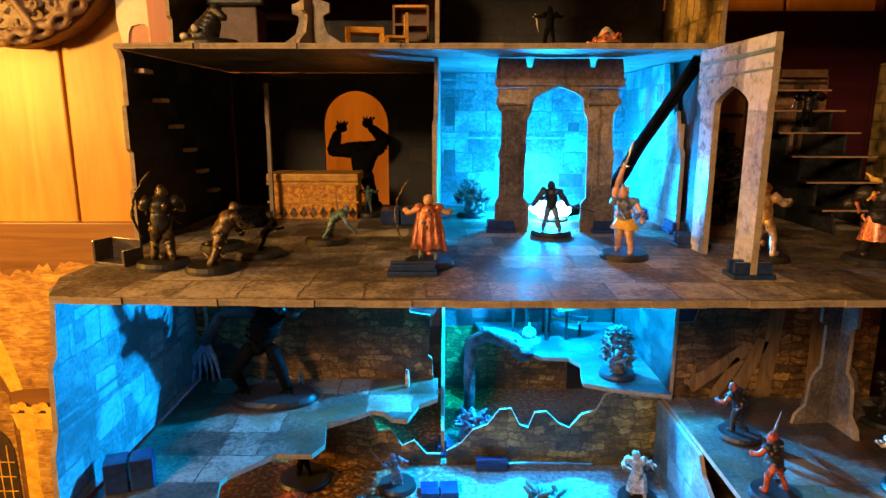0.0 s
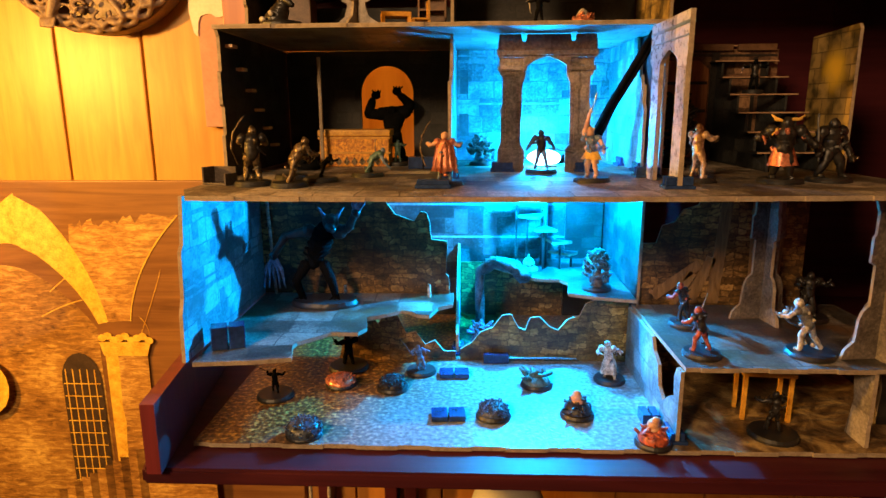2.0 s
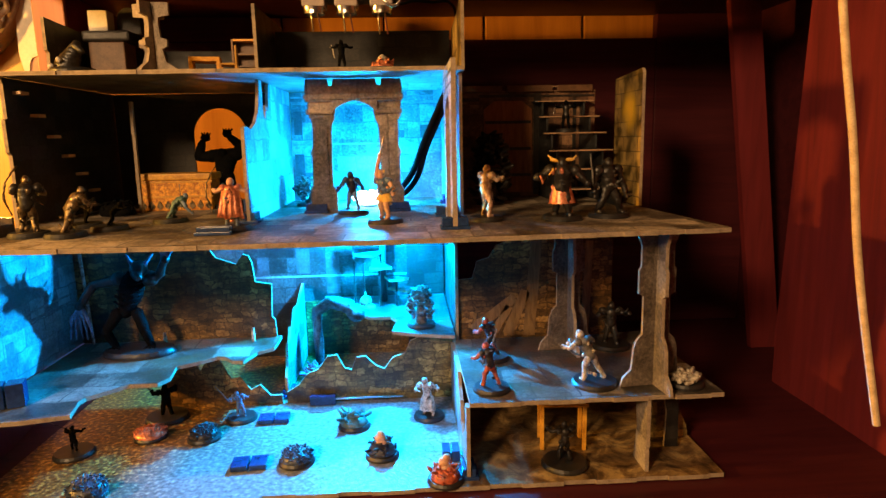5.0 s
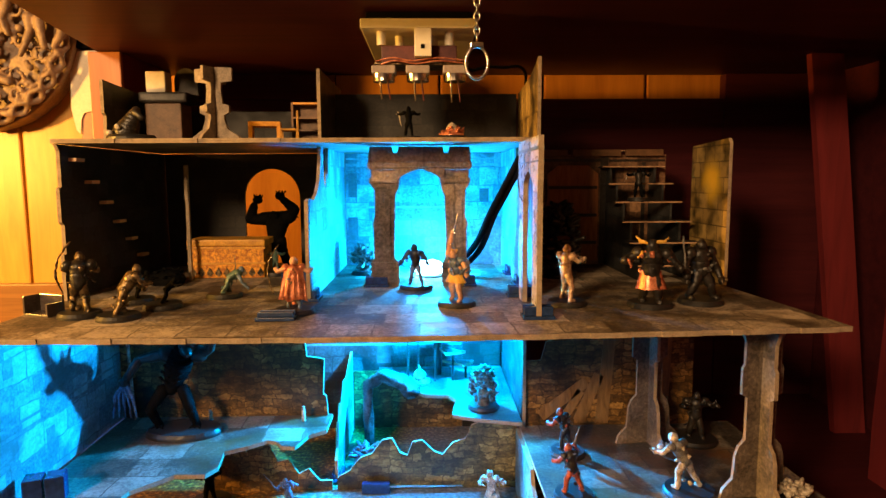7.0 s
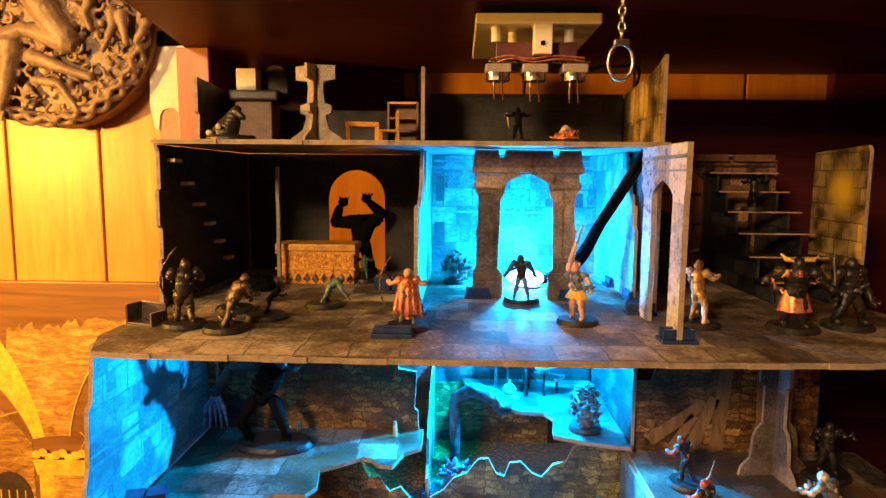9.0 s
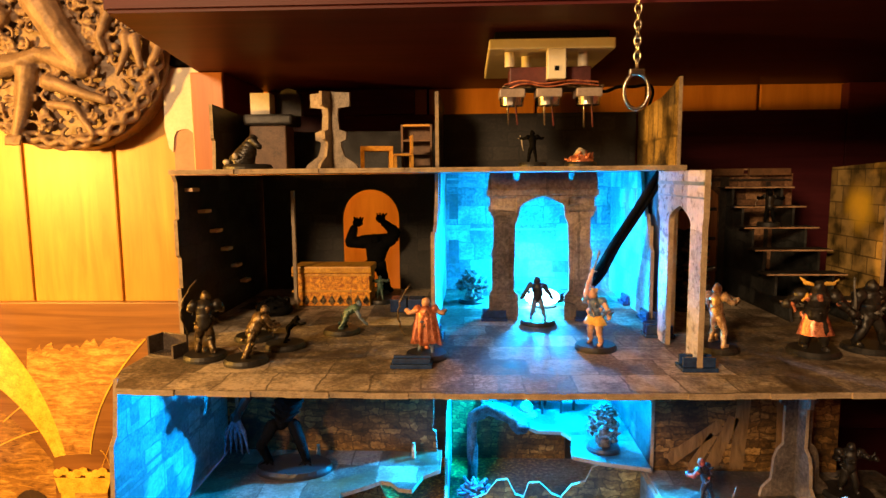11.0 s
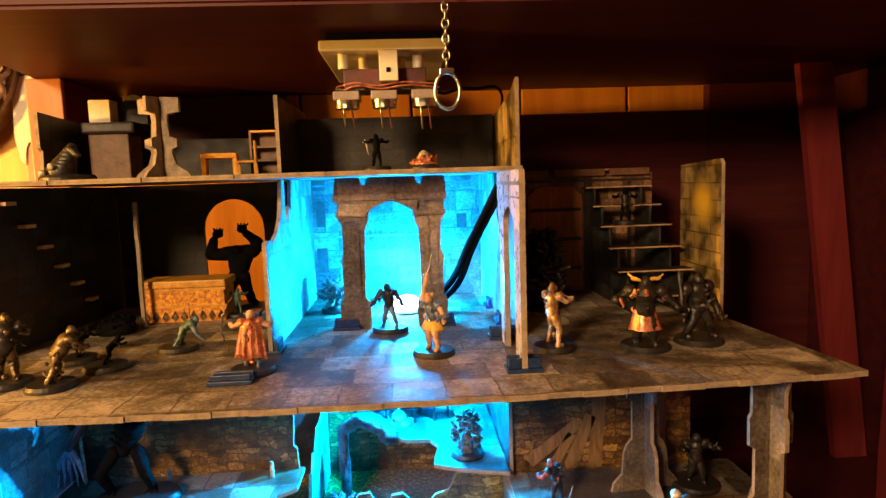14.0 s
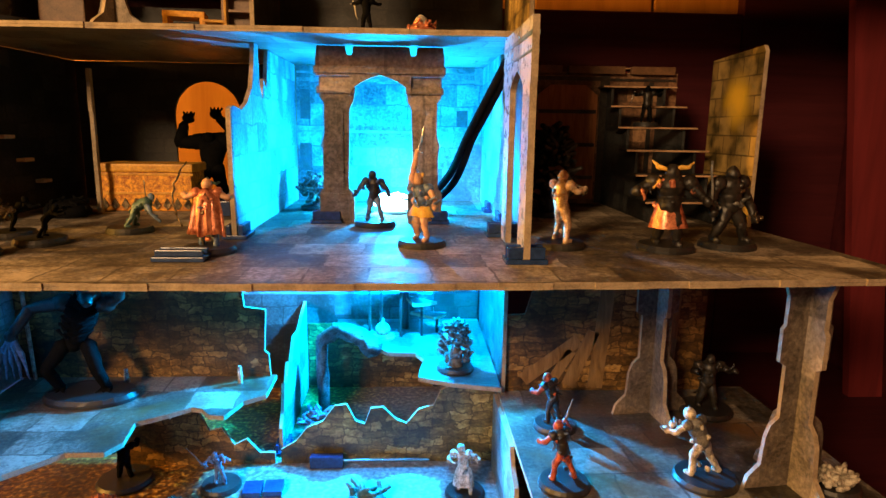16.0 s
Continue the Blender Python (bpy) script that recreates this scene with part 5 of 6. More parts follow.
    figure("ghost_miniature", "pale robed miniature by the mossy wall", (0.1264, 0.352, G), 170, 0.031, (BONE, BONE, BONE, BONE, GREY), (0.08, 0), (-0.35, 0.1, 0.42), (0.25, 0.1, 0.35), None, skirt=0.4, seed=28)
    figure("blue_miniature", "blue-grey miniature with a curved blade on black base", (-0.026, 0.364, G), 200, 0.022, (BLUEFIG, BLUEFIG, BLUEFIG, BLUEFIG, BLUEFIG), (0.1, 0), weapon=("sword", 1, (0.4, 0, 0.6)), seed=29)
    figure("torch_bearer_miniature", "dark miniature holding a long pale staff", (-0.134, 0.316, G), 0, 0.019, (BLACK, BLACK, BLACK, BLACK, BRONZE), weapon=("spear", 0, (-0.7, -0.2, 0.5)), seed=30, base=0.014)
    figure("torch_bearer_miniature", "dark miniature with a gleaming blade", (-0.088, 0.372, G), 30, 0.026, (BLACK, BLACK, BLACK, BLACK, BRONZE), weapon=("sword", 0, (-0.2, -0.1, 0.3)), seed=31, base=0.017, bulk=1.3)
    figure("dark_miniature", "dark miniature on a black base under the deck", (0.216, 0.268, G), 10, 0.028, (DARKFIG, DARKFIG, DARKFIG), seed=32, base=0.016)
    # top floor
    T = F3 + 0.0002
    bm = bmesh.new()
    stand(bm, 0.016)
    for k in range(7):
        f = k / 6
        ball(bm, (-0.004 + 0.008 * f, 0.0, 0.005 + 0.015 * f), 0.0088 * (1 - 0.62 * f), 1, (1.0, 0.9, 0.85), 14, 9)
    tube(bm, (0.004, -0.002, 0.019), 0.003, (0.0095, -0.004, 0.0145), 0.002, 1, 8)
    ball(bm, (-0.012, -0.006, 0.0045), 0.0026, 2, (1, 1, 0.9), 10, 7)
    ball(bm, (-0.005, -0.009, 0.0085), 0.002, 2, (1, 0.6, 1), 8, 6)
    shake(bm, 0.0007, 33)
    sack = new("sack_creature_miniature", finish(bm, "sack_creature_miniature", [BASE, DARKFIG, BONE]))
    sack.location = (-0.126, 0.362, T)
    tagged(sack, "slumped dark creature miniature with a bone snout", "miniature", "painted miniatures")
    # bone white on the blade paints in its glint
    figure("small_miniature", "small dark miniature, the glint of its blade painted bone white", (0.066, 0.385, T), 0, 0.022, (BLACK, BLACK, BLACK, BLACK, BONE), weapon=("sword", 0, (0.1, 0, -0.4)), base=0.010, seed=34)
    lump("small_miniature", "small copper and bone beast miniature", (0.098, 0.378, T), 0.009, 0.005, COPPER, BONE, 0.011, 35)


def build_furnishings():
    # carved chest
    ch = thing("carved_chest", "orange brown carved chest of folded card, lid closed", "chest", place=(-0.0895, 0.458, F2 + 0.0002))
    bm = bmesh.new()
    box(bm, -0.031, 0.031, -0.018, 0.010, 0, 0.0265, 0.0008)
    part("body", bm, CHEST, ch)
    bm = bmesh.new()
    box(bm, -0.0325, 0.0325, -0.0195, 0.0115, 0.0267, 0.0325, 0.0012)
    part("lid", bm, TABLE, ch)
    for k in range(9):
        bm = bmesh.new()
        x = -0.028 + 0.007 * k
        sheet(bm, [(x - 0.0028, 0.004), (x, 0.009), (x + 0.0028, 0.004), (x, 0.001)], 0.0008, on_xz(-0.0192), 0, 0)
        part("carving", bm, BRONZE, ch)
    for z in (0.0115, 0.0245):
        bm = bmesh.new()
        box(bm, -0.0325, 0.0325, -0.0188, -0.0178, z, z + 0.0016, 0.0002)
        part("moulding", bm, TABLE, ch)
    figure("green_miniature", "small green miniature behind the chest", (-0.052, 0.452, F2 + 0.0002), 0, 0.020, (GREEN, GREEN, GREEN), base=0.009, seed=40)
    # open stair
    st = thing("stair", "open dark card stair with pale worn tread edges", "stair")
    for k in range(1, 8):
        bm = bmesh.new()
        box(bm, 0.240, 0.298, 0.366 + 0.0205 * k, 0.366 + 0.0205 * k + 0.017, F2 + 0.0155 * k - 0.0013, F2 + 0.0155 * k, 0.0003)
        for f in bm.faces:
            if f.normal.y < -0.5:
                f.material_index = 1
        part("tread", bm, [WALL_X, TREADEDGE], st)
    for x in (0.2475, 0.2885):
        pts = [(0.385, F2 + 0.0003)]
        for k in range(1, 8):
            y = 0.369 + 0.0205 * k
            pts += [(y, F2 + 0.0155 * k - 0.0016), (y + 0.0205, F2 + 0.0155 * k - 0.0016)]
        pts += [(0.533, F2 + 0.0003)]
        bm = bmesh.new()
        sheet(bm, pts, 0.0018, on_yz(x))
        part("string", bm, [WALL_Y, WALL_Y], st)
    # door print
    d = thing("card_door", "brown plank door of printed card in the dark wall", "door", place=(0.216, 0.5035, F2))
    bm = bmesh.new()
    sheet(bm, [(-0.024, 0.004), (0.024, 0.004), (0.024, 0.086), (0.014, 0.094), (-0.014, 0.094), (-0.024, 0.086)], 0.0014, on_xz(-0.0005))
    part("leaf", bm, [DOORM, EDGE], d)
    for z in (0.02, 0.046, 0.072):
        bm = bmesh.new()
        box(bm, -0.023, 0.023, -0.0014, -0.0004, z, z + 0.003, 0.0002)
        part("strap", bm, DARKFIG, d)
    for x0, w in ((0.16, 0.05), (0.215, 0.045), (0.265, 0.035)):
        bm = bmesh.new()
        box(bm, x0, x0 + w, 0.500, 0.5045, 0.2705, 0.2765, 0.0004)
        part("cap_strip", bm, BROWNC, bpy.data.objects["right_back_wall"], "pale raw card strip")
    # slots in the dark side wall
    for k in range(6):
        bm = bmesh.new()
        y, z = 0.358 + 0.0185 * k, 0.2635 - 0.0155 * k
        box(bm, -0.1686, -0.1630, y, y + 0.011, z, z + 0.0024, 0.0003)
        tagged(part("card_tab", bm, TABC), "small orange-lit card tab in the wall slot", "tab", "card tabs")
    bm = bmesh.new()
    box(bm, -0.150, -0.115, 0.432, 0.4335, F2 + 0.0003, F2 + 0.0022)
    tagged(part("card_tab", bm, TABLE), "thin lit card strip on the floor", "tab", "card tabs")
    # wires of the upper light
    w = thing("led_wire", "black wires running up from the blue light", "wire")
    wire("strand", [(0.090, 0.442, 0.1725), (0.110, 0.434, 0.185), (0.131, 0.404, 0.228), (0.152, 0.378, 0.2745)], 0.0026, BLACK, w)
    wire("strand", [(0.090, 0.445, 0.171), (0.113, 0.438, 0.180), (0.134, 0.406, 0.226), (0.156, 0.378, 0.2745)], 0.0024, BLACK, w)
    led = thing("blue_led", "glowing blue-white light diode on a dark puck", "light", place=(0.082, 0.4400, F2 + 0.0002))
    bm = bmesh.new()
    disc(bm, (0, 0, 0), 0.010, 0.009, 0.0016)
    part("puck", bm, BASE, led)
    # diode is oversized and uneven: its shape takes in the glare around it
    bm = bmesh.new()
    ball(bm, (-0.003, -0.001, 0.0078), 0.0086, 0, (1.7, 0.85, 0.70), 22, 14)
    for v in bm.verts:
        v.co += 0.0022 * noise.noise_vector(v.co * 330)
    part("diode", bm, LED, led, "glowing white-blue diode swollen to the size of its glare")
    low = thing("blue_led", "small blue light diode under the middle floor", "light", place=(0.078, 0.452, 0.1645))
    bm = bmesh.new()
    disc(bm, (0, 0, -0.005), 0.006, 0.006, 0.005)
    part("puck", bm, BASE, low)
    # clips
    clip((-0.010, 0.281, F2 + 0.0002), 90, 0.013, 0.023, 0.0050)
    for p, t in (((0.144, 0.277, F2), 90), ((0.144, 0.347, F2), 90), ((-0.0007, 0.340, F2), 0), ((0.040, 0.3925, F2), 90), ((0.107, 0.3925, F2), 90), ((0.151, 0.392, F2), 0), ((0.151, 0.45, F2), 0), ((0.004, 0.41, 0.004), 0), ((0.149, 0.262, 0.004), 0)):
        clip((p[0], p[1], p[2] + 0.0002), t, 0.013, 0.019, 0.0075)
    block_clip((-0.026, 0.424, F2 + 0.0002), (0.026, 0.016, 0.010))
    block_clip((-0.001, 0.2865, 0.0042), (0.024, 0.015, 0.004), 4)
    block_clip((0.0015, 0.358, 0.0042), (0.024, 0.014, 0.004), 3)
    block_clip((0.139, 0.285, 0.0042), (0.012, 0.014, 0.008))
    block_clip((-0.152, 0.280, F1 + 0.0002), (0.022, 0.012, 0.016), 20)
    br = thing("corner_bracket", "smoky clear plastic corner bracket on the floor edge", "bracket", place=(-0.157, 0.300, F2 + 0.0002), turn=-20)
    for lim in ((-0.010, 0.010, -0.006, 0.006, 0, 0.0015), (-0.010, -0.0085, -0.006, 0.006, 0.0015, 0.012), (-0.0085, 0.010, 0.0045, 0.006, 0.0015, 0.012), (0.0085, 0.010, -0.006, 0.0045, 0.0015, 0.008)):
        bm = bmesh.new()
        box(bm, *lim, 0.0003)
        part("plate", bm, BRACKETM, br)
    bar = thing("long_clip", "long thin rod with a dark plastic grip at the wall foot", "clip", place=(0.03, 0.386, 0.0042))
    bm = bmesh.new()
    tube(bm, (0.0, 0, 0.0045), 0.0011, (0.075, 0, 0.0045), 0.0011, 0, 8)
    part("rod", bm, STEEL, bar)
    bm = bmesh.new()
    box(bm, -0.004, 0.018, -0.003, 0.003, 0.0, 0.0085, 0.0008)
    part("grip", bm, CLIP, bar)
    pole = thing("pole", "thin pale pole leaning by the brown wall", "pole", place=(-0.158, 0.408, F1 + 0.0002))
    bm = bmesh.new()
    tube(bm, (0, 0, 0.0008), 0.0012, (-0.004, 0, 0.1), 0.0016, 0, 8)
    part("shaft", bm, BONE, pole)
    for x, y, hh in ((-0.021, 0.400, 0.012), (-0.094, 0.398, 0.011)):
        bm = bmesh.new()
        disc(bm, (x, y, F1 + 0.0002), 0.0016, 0.0012, hh)
        tagged(part("candle", bm, BONE), "tiny pale candle standing on the ledge", "candle", "tiny candles")
    # winding stair on the platform
    sp = thing("winding_stair", "pale card winding stair with curved treads", "stair", place=(0.088, 0.492, 0.0662))
    for k in range(5):
        bm = bmesh.new()
        a0, a1 = radians(185 + 32 * k), radians(222 + 32 * k)
        r0, r1 = 0.006, 0.034
        pts = [(r0 * math.cos(a0), r0 * 0.7 * math.sin(a0))] + [(r1 * math.cos(a0 + (a1 - a0) * j / 6), r1 * 0.72 * math.sin(a0 + (a1 - a0) * j / 6)) for j in range(7)] + [(r0 * math.cos(a1), r0 * 0.7 * math.sin(a1))]
        sheet(bm, pts, 0.0025, on_xy(0.062 - 0.0125 * k))
        part("tread", bm, [PALE_FLOOR, EDGE], sp)
    bm = bmesh.new()
    tube(bm, (0, 0, 0.0005), 0.0035, (0, 0, 0.095), 0.003, 0, 10)
    part("newel", bm, PALE_FLOOR, sp)
    for k in range(5):
        a = radians(200 + 32 * k)
        bm = bmesh.new()
        box(bm, 0.03 * math.cos(a) - 0.001, 0.03 * math.cos(a) + 0.001, 0.0216 * math.sin(a) - 0.001, 0.0216 * math.sin(a) + 0.001, 0.0001, 0.062 - 0.0125 * k)
        part("support", bm, WALL_X, sp)
    urn = thing("urn", "small pale domed urn on the platform", "urn", place=(0.071, 0.468, 0.0662))
    bm = bmesh.new()
    disc(bm, (0, 0, 0), 0.009, 0.007, 0.003)
    ball(bm, (0, 0, 0.0065), 0.0058)
    tube(bm, (0, 0, 0.011), 0.0012, (0, 0, 0.0155), 0.0006)
    part("bowl", bm, BONE, urn)
    limb = thing("rock_arch", "blue-lit rough rock limb over the hollow", "rock", place=(0.05, 0.44, 0.0042))
    bm = bmesh.new()
    pts = [Vector(p) for p in ((-0.026, 0.03, 0.001), (-0.026, 0.024, 0.06), (-0.012, 0.016, 0.073), (0.006, 0.006, 0.070), (0.016, 0.002, 0.062))]
    for k, (a, b) in enumerate(zip(pts, pts[1:])):
        tube(bm, a, 0.0045 + 0.0006 * k, b, 0.005 + 0.0006 * k, 0, 12)
    shake(bm, 0.0028, 3.0)
    part("rock", bm, ROCKM, limb)
    lump("frost_rubble", "frosty rubble heap in the hollow", (0.028, 0.425, 0.0042), 0.013, 0.016, DARKBLUE, seed=50, spikes=50, size=0.004, base=0.014, category="rubble")
    # columns on the deck
    for (x, y, tall, label) in ((0.2775, 0.272, 0.1062, "tall crossed-card column with flared grey feet"), (0.239, 0.352, 0.1062, "dark crossed-card column with curved feet")):
        c = thing("column", label, "column", "crossed card columns", place=(x, y, F1 + 0.0002), turn=6)
        half = [(0.0, 0), (0.023, 0), (0.0215, 0.006), (0.0155, 0.012), (0.0145, 0.026), (0.0125, 0.032), (0.0085, 0.036), (0.0085, 0.062), (0.012, 0.064), (0.012, 0.08), (0.0105, 0.082), (0.0105, 0.096), (0.0145, tall), (0, tall)]
        for k in range(4):
            bm = bmesh.new()
            a = math.pi / 2 * k
            ca, sa = math.cos(a), math.sin(a)
            sheet(bm, [(u + 0.0011, v) for u, v in half], 0.0024, lambda u, v, w, ca=ca, sa=sa: (u * ca - (w - 0.001) * sa, u * sa + (w - 0.001) * ca, v))
            part("fin", bm, [PILLAR_Y if k % 2 else PILLAR_X, EDGE], c)
    # under the deck
    t = thing("table", "small orange brown card table under the deck", "table", place=(0.221, 0.298, 0.0042), turn=-6)
    bm = bmesh.new()
    box(bm, -0.0175, 0.0175, -0.012, 0.012, 0.033, 0.036, 0.0004)
    part("tabletop", bm, TABLE, t)
    for sx in (-1, 1):
        for sy in (-1, 1):
            bm = bmesh.new()
            box(bm, sx * 0.015 - 0.0013, sx * 0.015 + 0.0013, sy * 0.0095 - 0.0013, sy * 0.0095 + 0.0013, 0.0, 0.0329)
            part("leg", bm, TABLE, t)
    card("deck_post", [(0.253, 0.0042), (0.2535, 0.02), (0.2525, 0.022), (0.253, 0.0545), (0.275, 0.0545), (0.27, 0.03), (0.275, 0.0042)], 0.0025, on_yz(0.2665), PILLAR_Y, "pale card post propping the deck", "post")
    card("yellow_panel", [(0.288, 0.0042), (0.291, 0.05), (0.304, 0.0545), (0.308, 0.03), (0.316, 0.012), (0.317, 0.0042)], 0.0025, on_xz(0.300), GOLDP, "card panel printed with yellow lit masonry", "panel")
    card("dark_post", [(0.293, 0.0042), (0.303, 0.0042), (0.302, 0.0545), (0.290, 0.0545), (0.294, 0.03)], 0.0025, on_xz(0.285), WALL_X, "dark curved card post", "post")
    # top floor furniture
    cab = thing("pedestal", "dark card pedestal with a moulded top", "pedestal", place=(-0.142, 0.465, F3 + 0.0002))
    bm = bmesh.new()
    box(bm, -0.014, 0.016, -0.012, 0.012, 0, 0.036, 0.001)
    part("shaft", bm, BROWNC, cab)
    bm = bmesh.new()
    box(bm, -0.018, 0.022, -0.015, 0.015, 0.0362, 0.045, 0.002)
    part("top", bm, DARKFIG, cab)
    bm = bmesh.new()
    box(bm, -0.155, -0.139, 0.455, 0.469, F3 + 0.0454, F3 + 0.0625, 0.0006)
    tagged(part("paper_cube", bm, PAPER), "small white paper box on the pedestal", "box")
    bm = bmesh.new()
    sheet(bm, [(u, v + F3 + 0.0454) for u, v in arch_points(-0.138, -0.118, 0.0, 0.012, 0.0225, 12)], 0.007, on_xz(0.472), 0, 0)
    bmesh.ops.bevel(bm, geom=[e for e in bm.edges if e.calc_face_angle(0) > 1], offset=0.001, segments=2, affect="EDGES")
    tagged(part("headstone", bm, DARKFIG), "dark round-topped stone slab behind the white box", "slab")
    pr = thing("stepped_pillar", "grey crossed-card pillar with sweeping feet on the top floor", "pillar", place=(-0.072, 0.375, F3 + 0.0002), turn=-22)
    half = [(0.001, 0), (0.020, 0), (0.018, 0.003), (0.010, 0.008), (0.0075, 0.015), (0.0075, 0.018), (0.0115, 0.0195), (0.0115, 0.0245), (0.0065, 0.026), (0.0055, 0.036), (0.006, 0.0405), (0.0145, 0.0415), (0.0145, 0.0505), (0.001, 0.0515)]
    for k in range(4):
        bm = bmesh.new()
        a = math.pi / 2 * k + 0.15
        ca, sa = math.cos(a), math.sin(a)
        sheet(bm, half, 0.002, lambda u, v, w, ca=ca, sa=sa: (u * ca - (w - 0.001) * sa, u * sa + (w - 0.001) * ca, v))
        part("fin", bm, [FINPRINT, EDGE], pr)
    tb = thing("table", "small orange card table on the top floor", "table", place=(-0.047, 0.415, F3 + 0.0002), turn=10)
    bm = bmesh.new()
    box(bm, -0.012, 0.012, -0.009, 0.009, 0.013, 0.0165, 0.0004)
    part("tabletop", bm, TABLE, tb)
    for sx in (-1, 1):
        bm = bmesh.new()
        box(bm, sx * 0.0105 - 0.0014, sx * 0.0105 + 0.0014, -0.009, 0.009, 0, 0.0129)
        part("leg", bm, TABLE, tb)
    cr = thing("chair", "small brown card chair on the top floor", "chair", place=(-0.026, 0.405, F3 + 0.0002), turn=100)
    for lim in ((-0.007, 0.007, -0.007, 0.007, 0.009, 0.0105), (-0.007, 0.007, -0.007, -0.0055, 0.0106, 0.024)):
        bm = bmesh.new()
        box(bm, *lim, 0.0003)
        part("seat" if lim[4] < 0.01 else "backrest", bm, TABLE, cr)
    for sx in (-1, 1):
        for sy in (-1, 1):
            bm = bmesh.new()
            box(bm, sx * 0.006 - 0.001, sx * 0.006 + 0.001, sy * 0.006 - 0.001, sy * 0.006 + 0.001, 0, 0.0089)
            part("leg", bm, TABLE, cr)
    sh = thing("bookcase", "brown card bookcase with three shelves", "shelf", place=(-0.0185, 0.44, F3 + 0.0002))
    for lim in ((-0.012, -0.0105, -0.006, 0.006, 0, 0.034), (0.0105, 0.012, -0.006, 0.006, 0, 0.034), (-0.0104, 0.0104, 0.0045, 0.006, 0, 0.034)):
        bm = bmesh.new()
        box(bm, *lim)
        part("side", bm, BROWNC, sh)
    for z in (0.001, 0.011, 0.021, 0.0325):
        bm = bmesh.new()
        box(bm, -0.0104, 0.0104, -0.006, 0.0044, z, z + 0.0015)
        part("shelf", bm, TABLE if z > 0.03 else BROWNC, sh)
    # dark boards at the back; the end pieces stand in for shade on the planks
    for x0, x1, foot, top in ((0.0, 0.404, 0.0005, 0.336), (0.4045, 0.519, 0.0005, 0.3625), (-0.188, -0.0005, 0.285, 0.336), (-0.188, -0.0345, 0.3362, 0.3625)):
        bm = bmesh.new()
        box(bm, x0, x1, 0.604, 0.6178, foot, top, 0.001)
        tagged(part("back_board", bm, DARKWOOD), "dark red-brown board against the plank wall, partly standing in for shade", "board", "boards at the back")


ROCKM = noisy("dark_rough_rock", (0.01, 0.012, 0.014), (0.09, 0.1, 0.11), 120.0, 0.6, 0.0, 0.8, dist=0.002)
FINPRINT = noisy("grey_stone_print", (0.12, 0.09, 0.06), (0.42, 0.33, 0.23), 140.0, 0.4)
TABC = noisy("bare_card_tab", (0.6, 0.38, 0.2), (0.85, 0.6, 0.36), 200.0, 0.6)
DOORM = wood("brown_door_print", (0.16, 0.05, 0.016), (0.46, 0.18, 0.065), "z", 0.5, 9.0, 40.0)
BROWNC = noisy("brown_card", (0.07, 0.035, 0.015), (0.2, 0.1, 0.045), 120.0, 0.5)
TREADEDGE = noisy("pale_tread_edge", (0.25, 0.14, 0.07), (0.6, 0.38, 0.22), 200.0, 0.5)
GOLDP = stone_print("yellow_panel_print", "xz", 0.016, 0.012, (0.03, 0.022, 0.01), (0.3, 0.2, 0.06), (0.65, 0.46, 0.16), (0.03, 0.02, 0.01), 0.45, 60.0, (0.02, 0.016, 0.01), 25.0)
BRACKETM = noisy("smoky_clear_plastic", (0.05, 0.04, 0.035), (0.12, 0.1, 0.09), 90.0, 0.15)


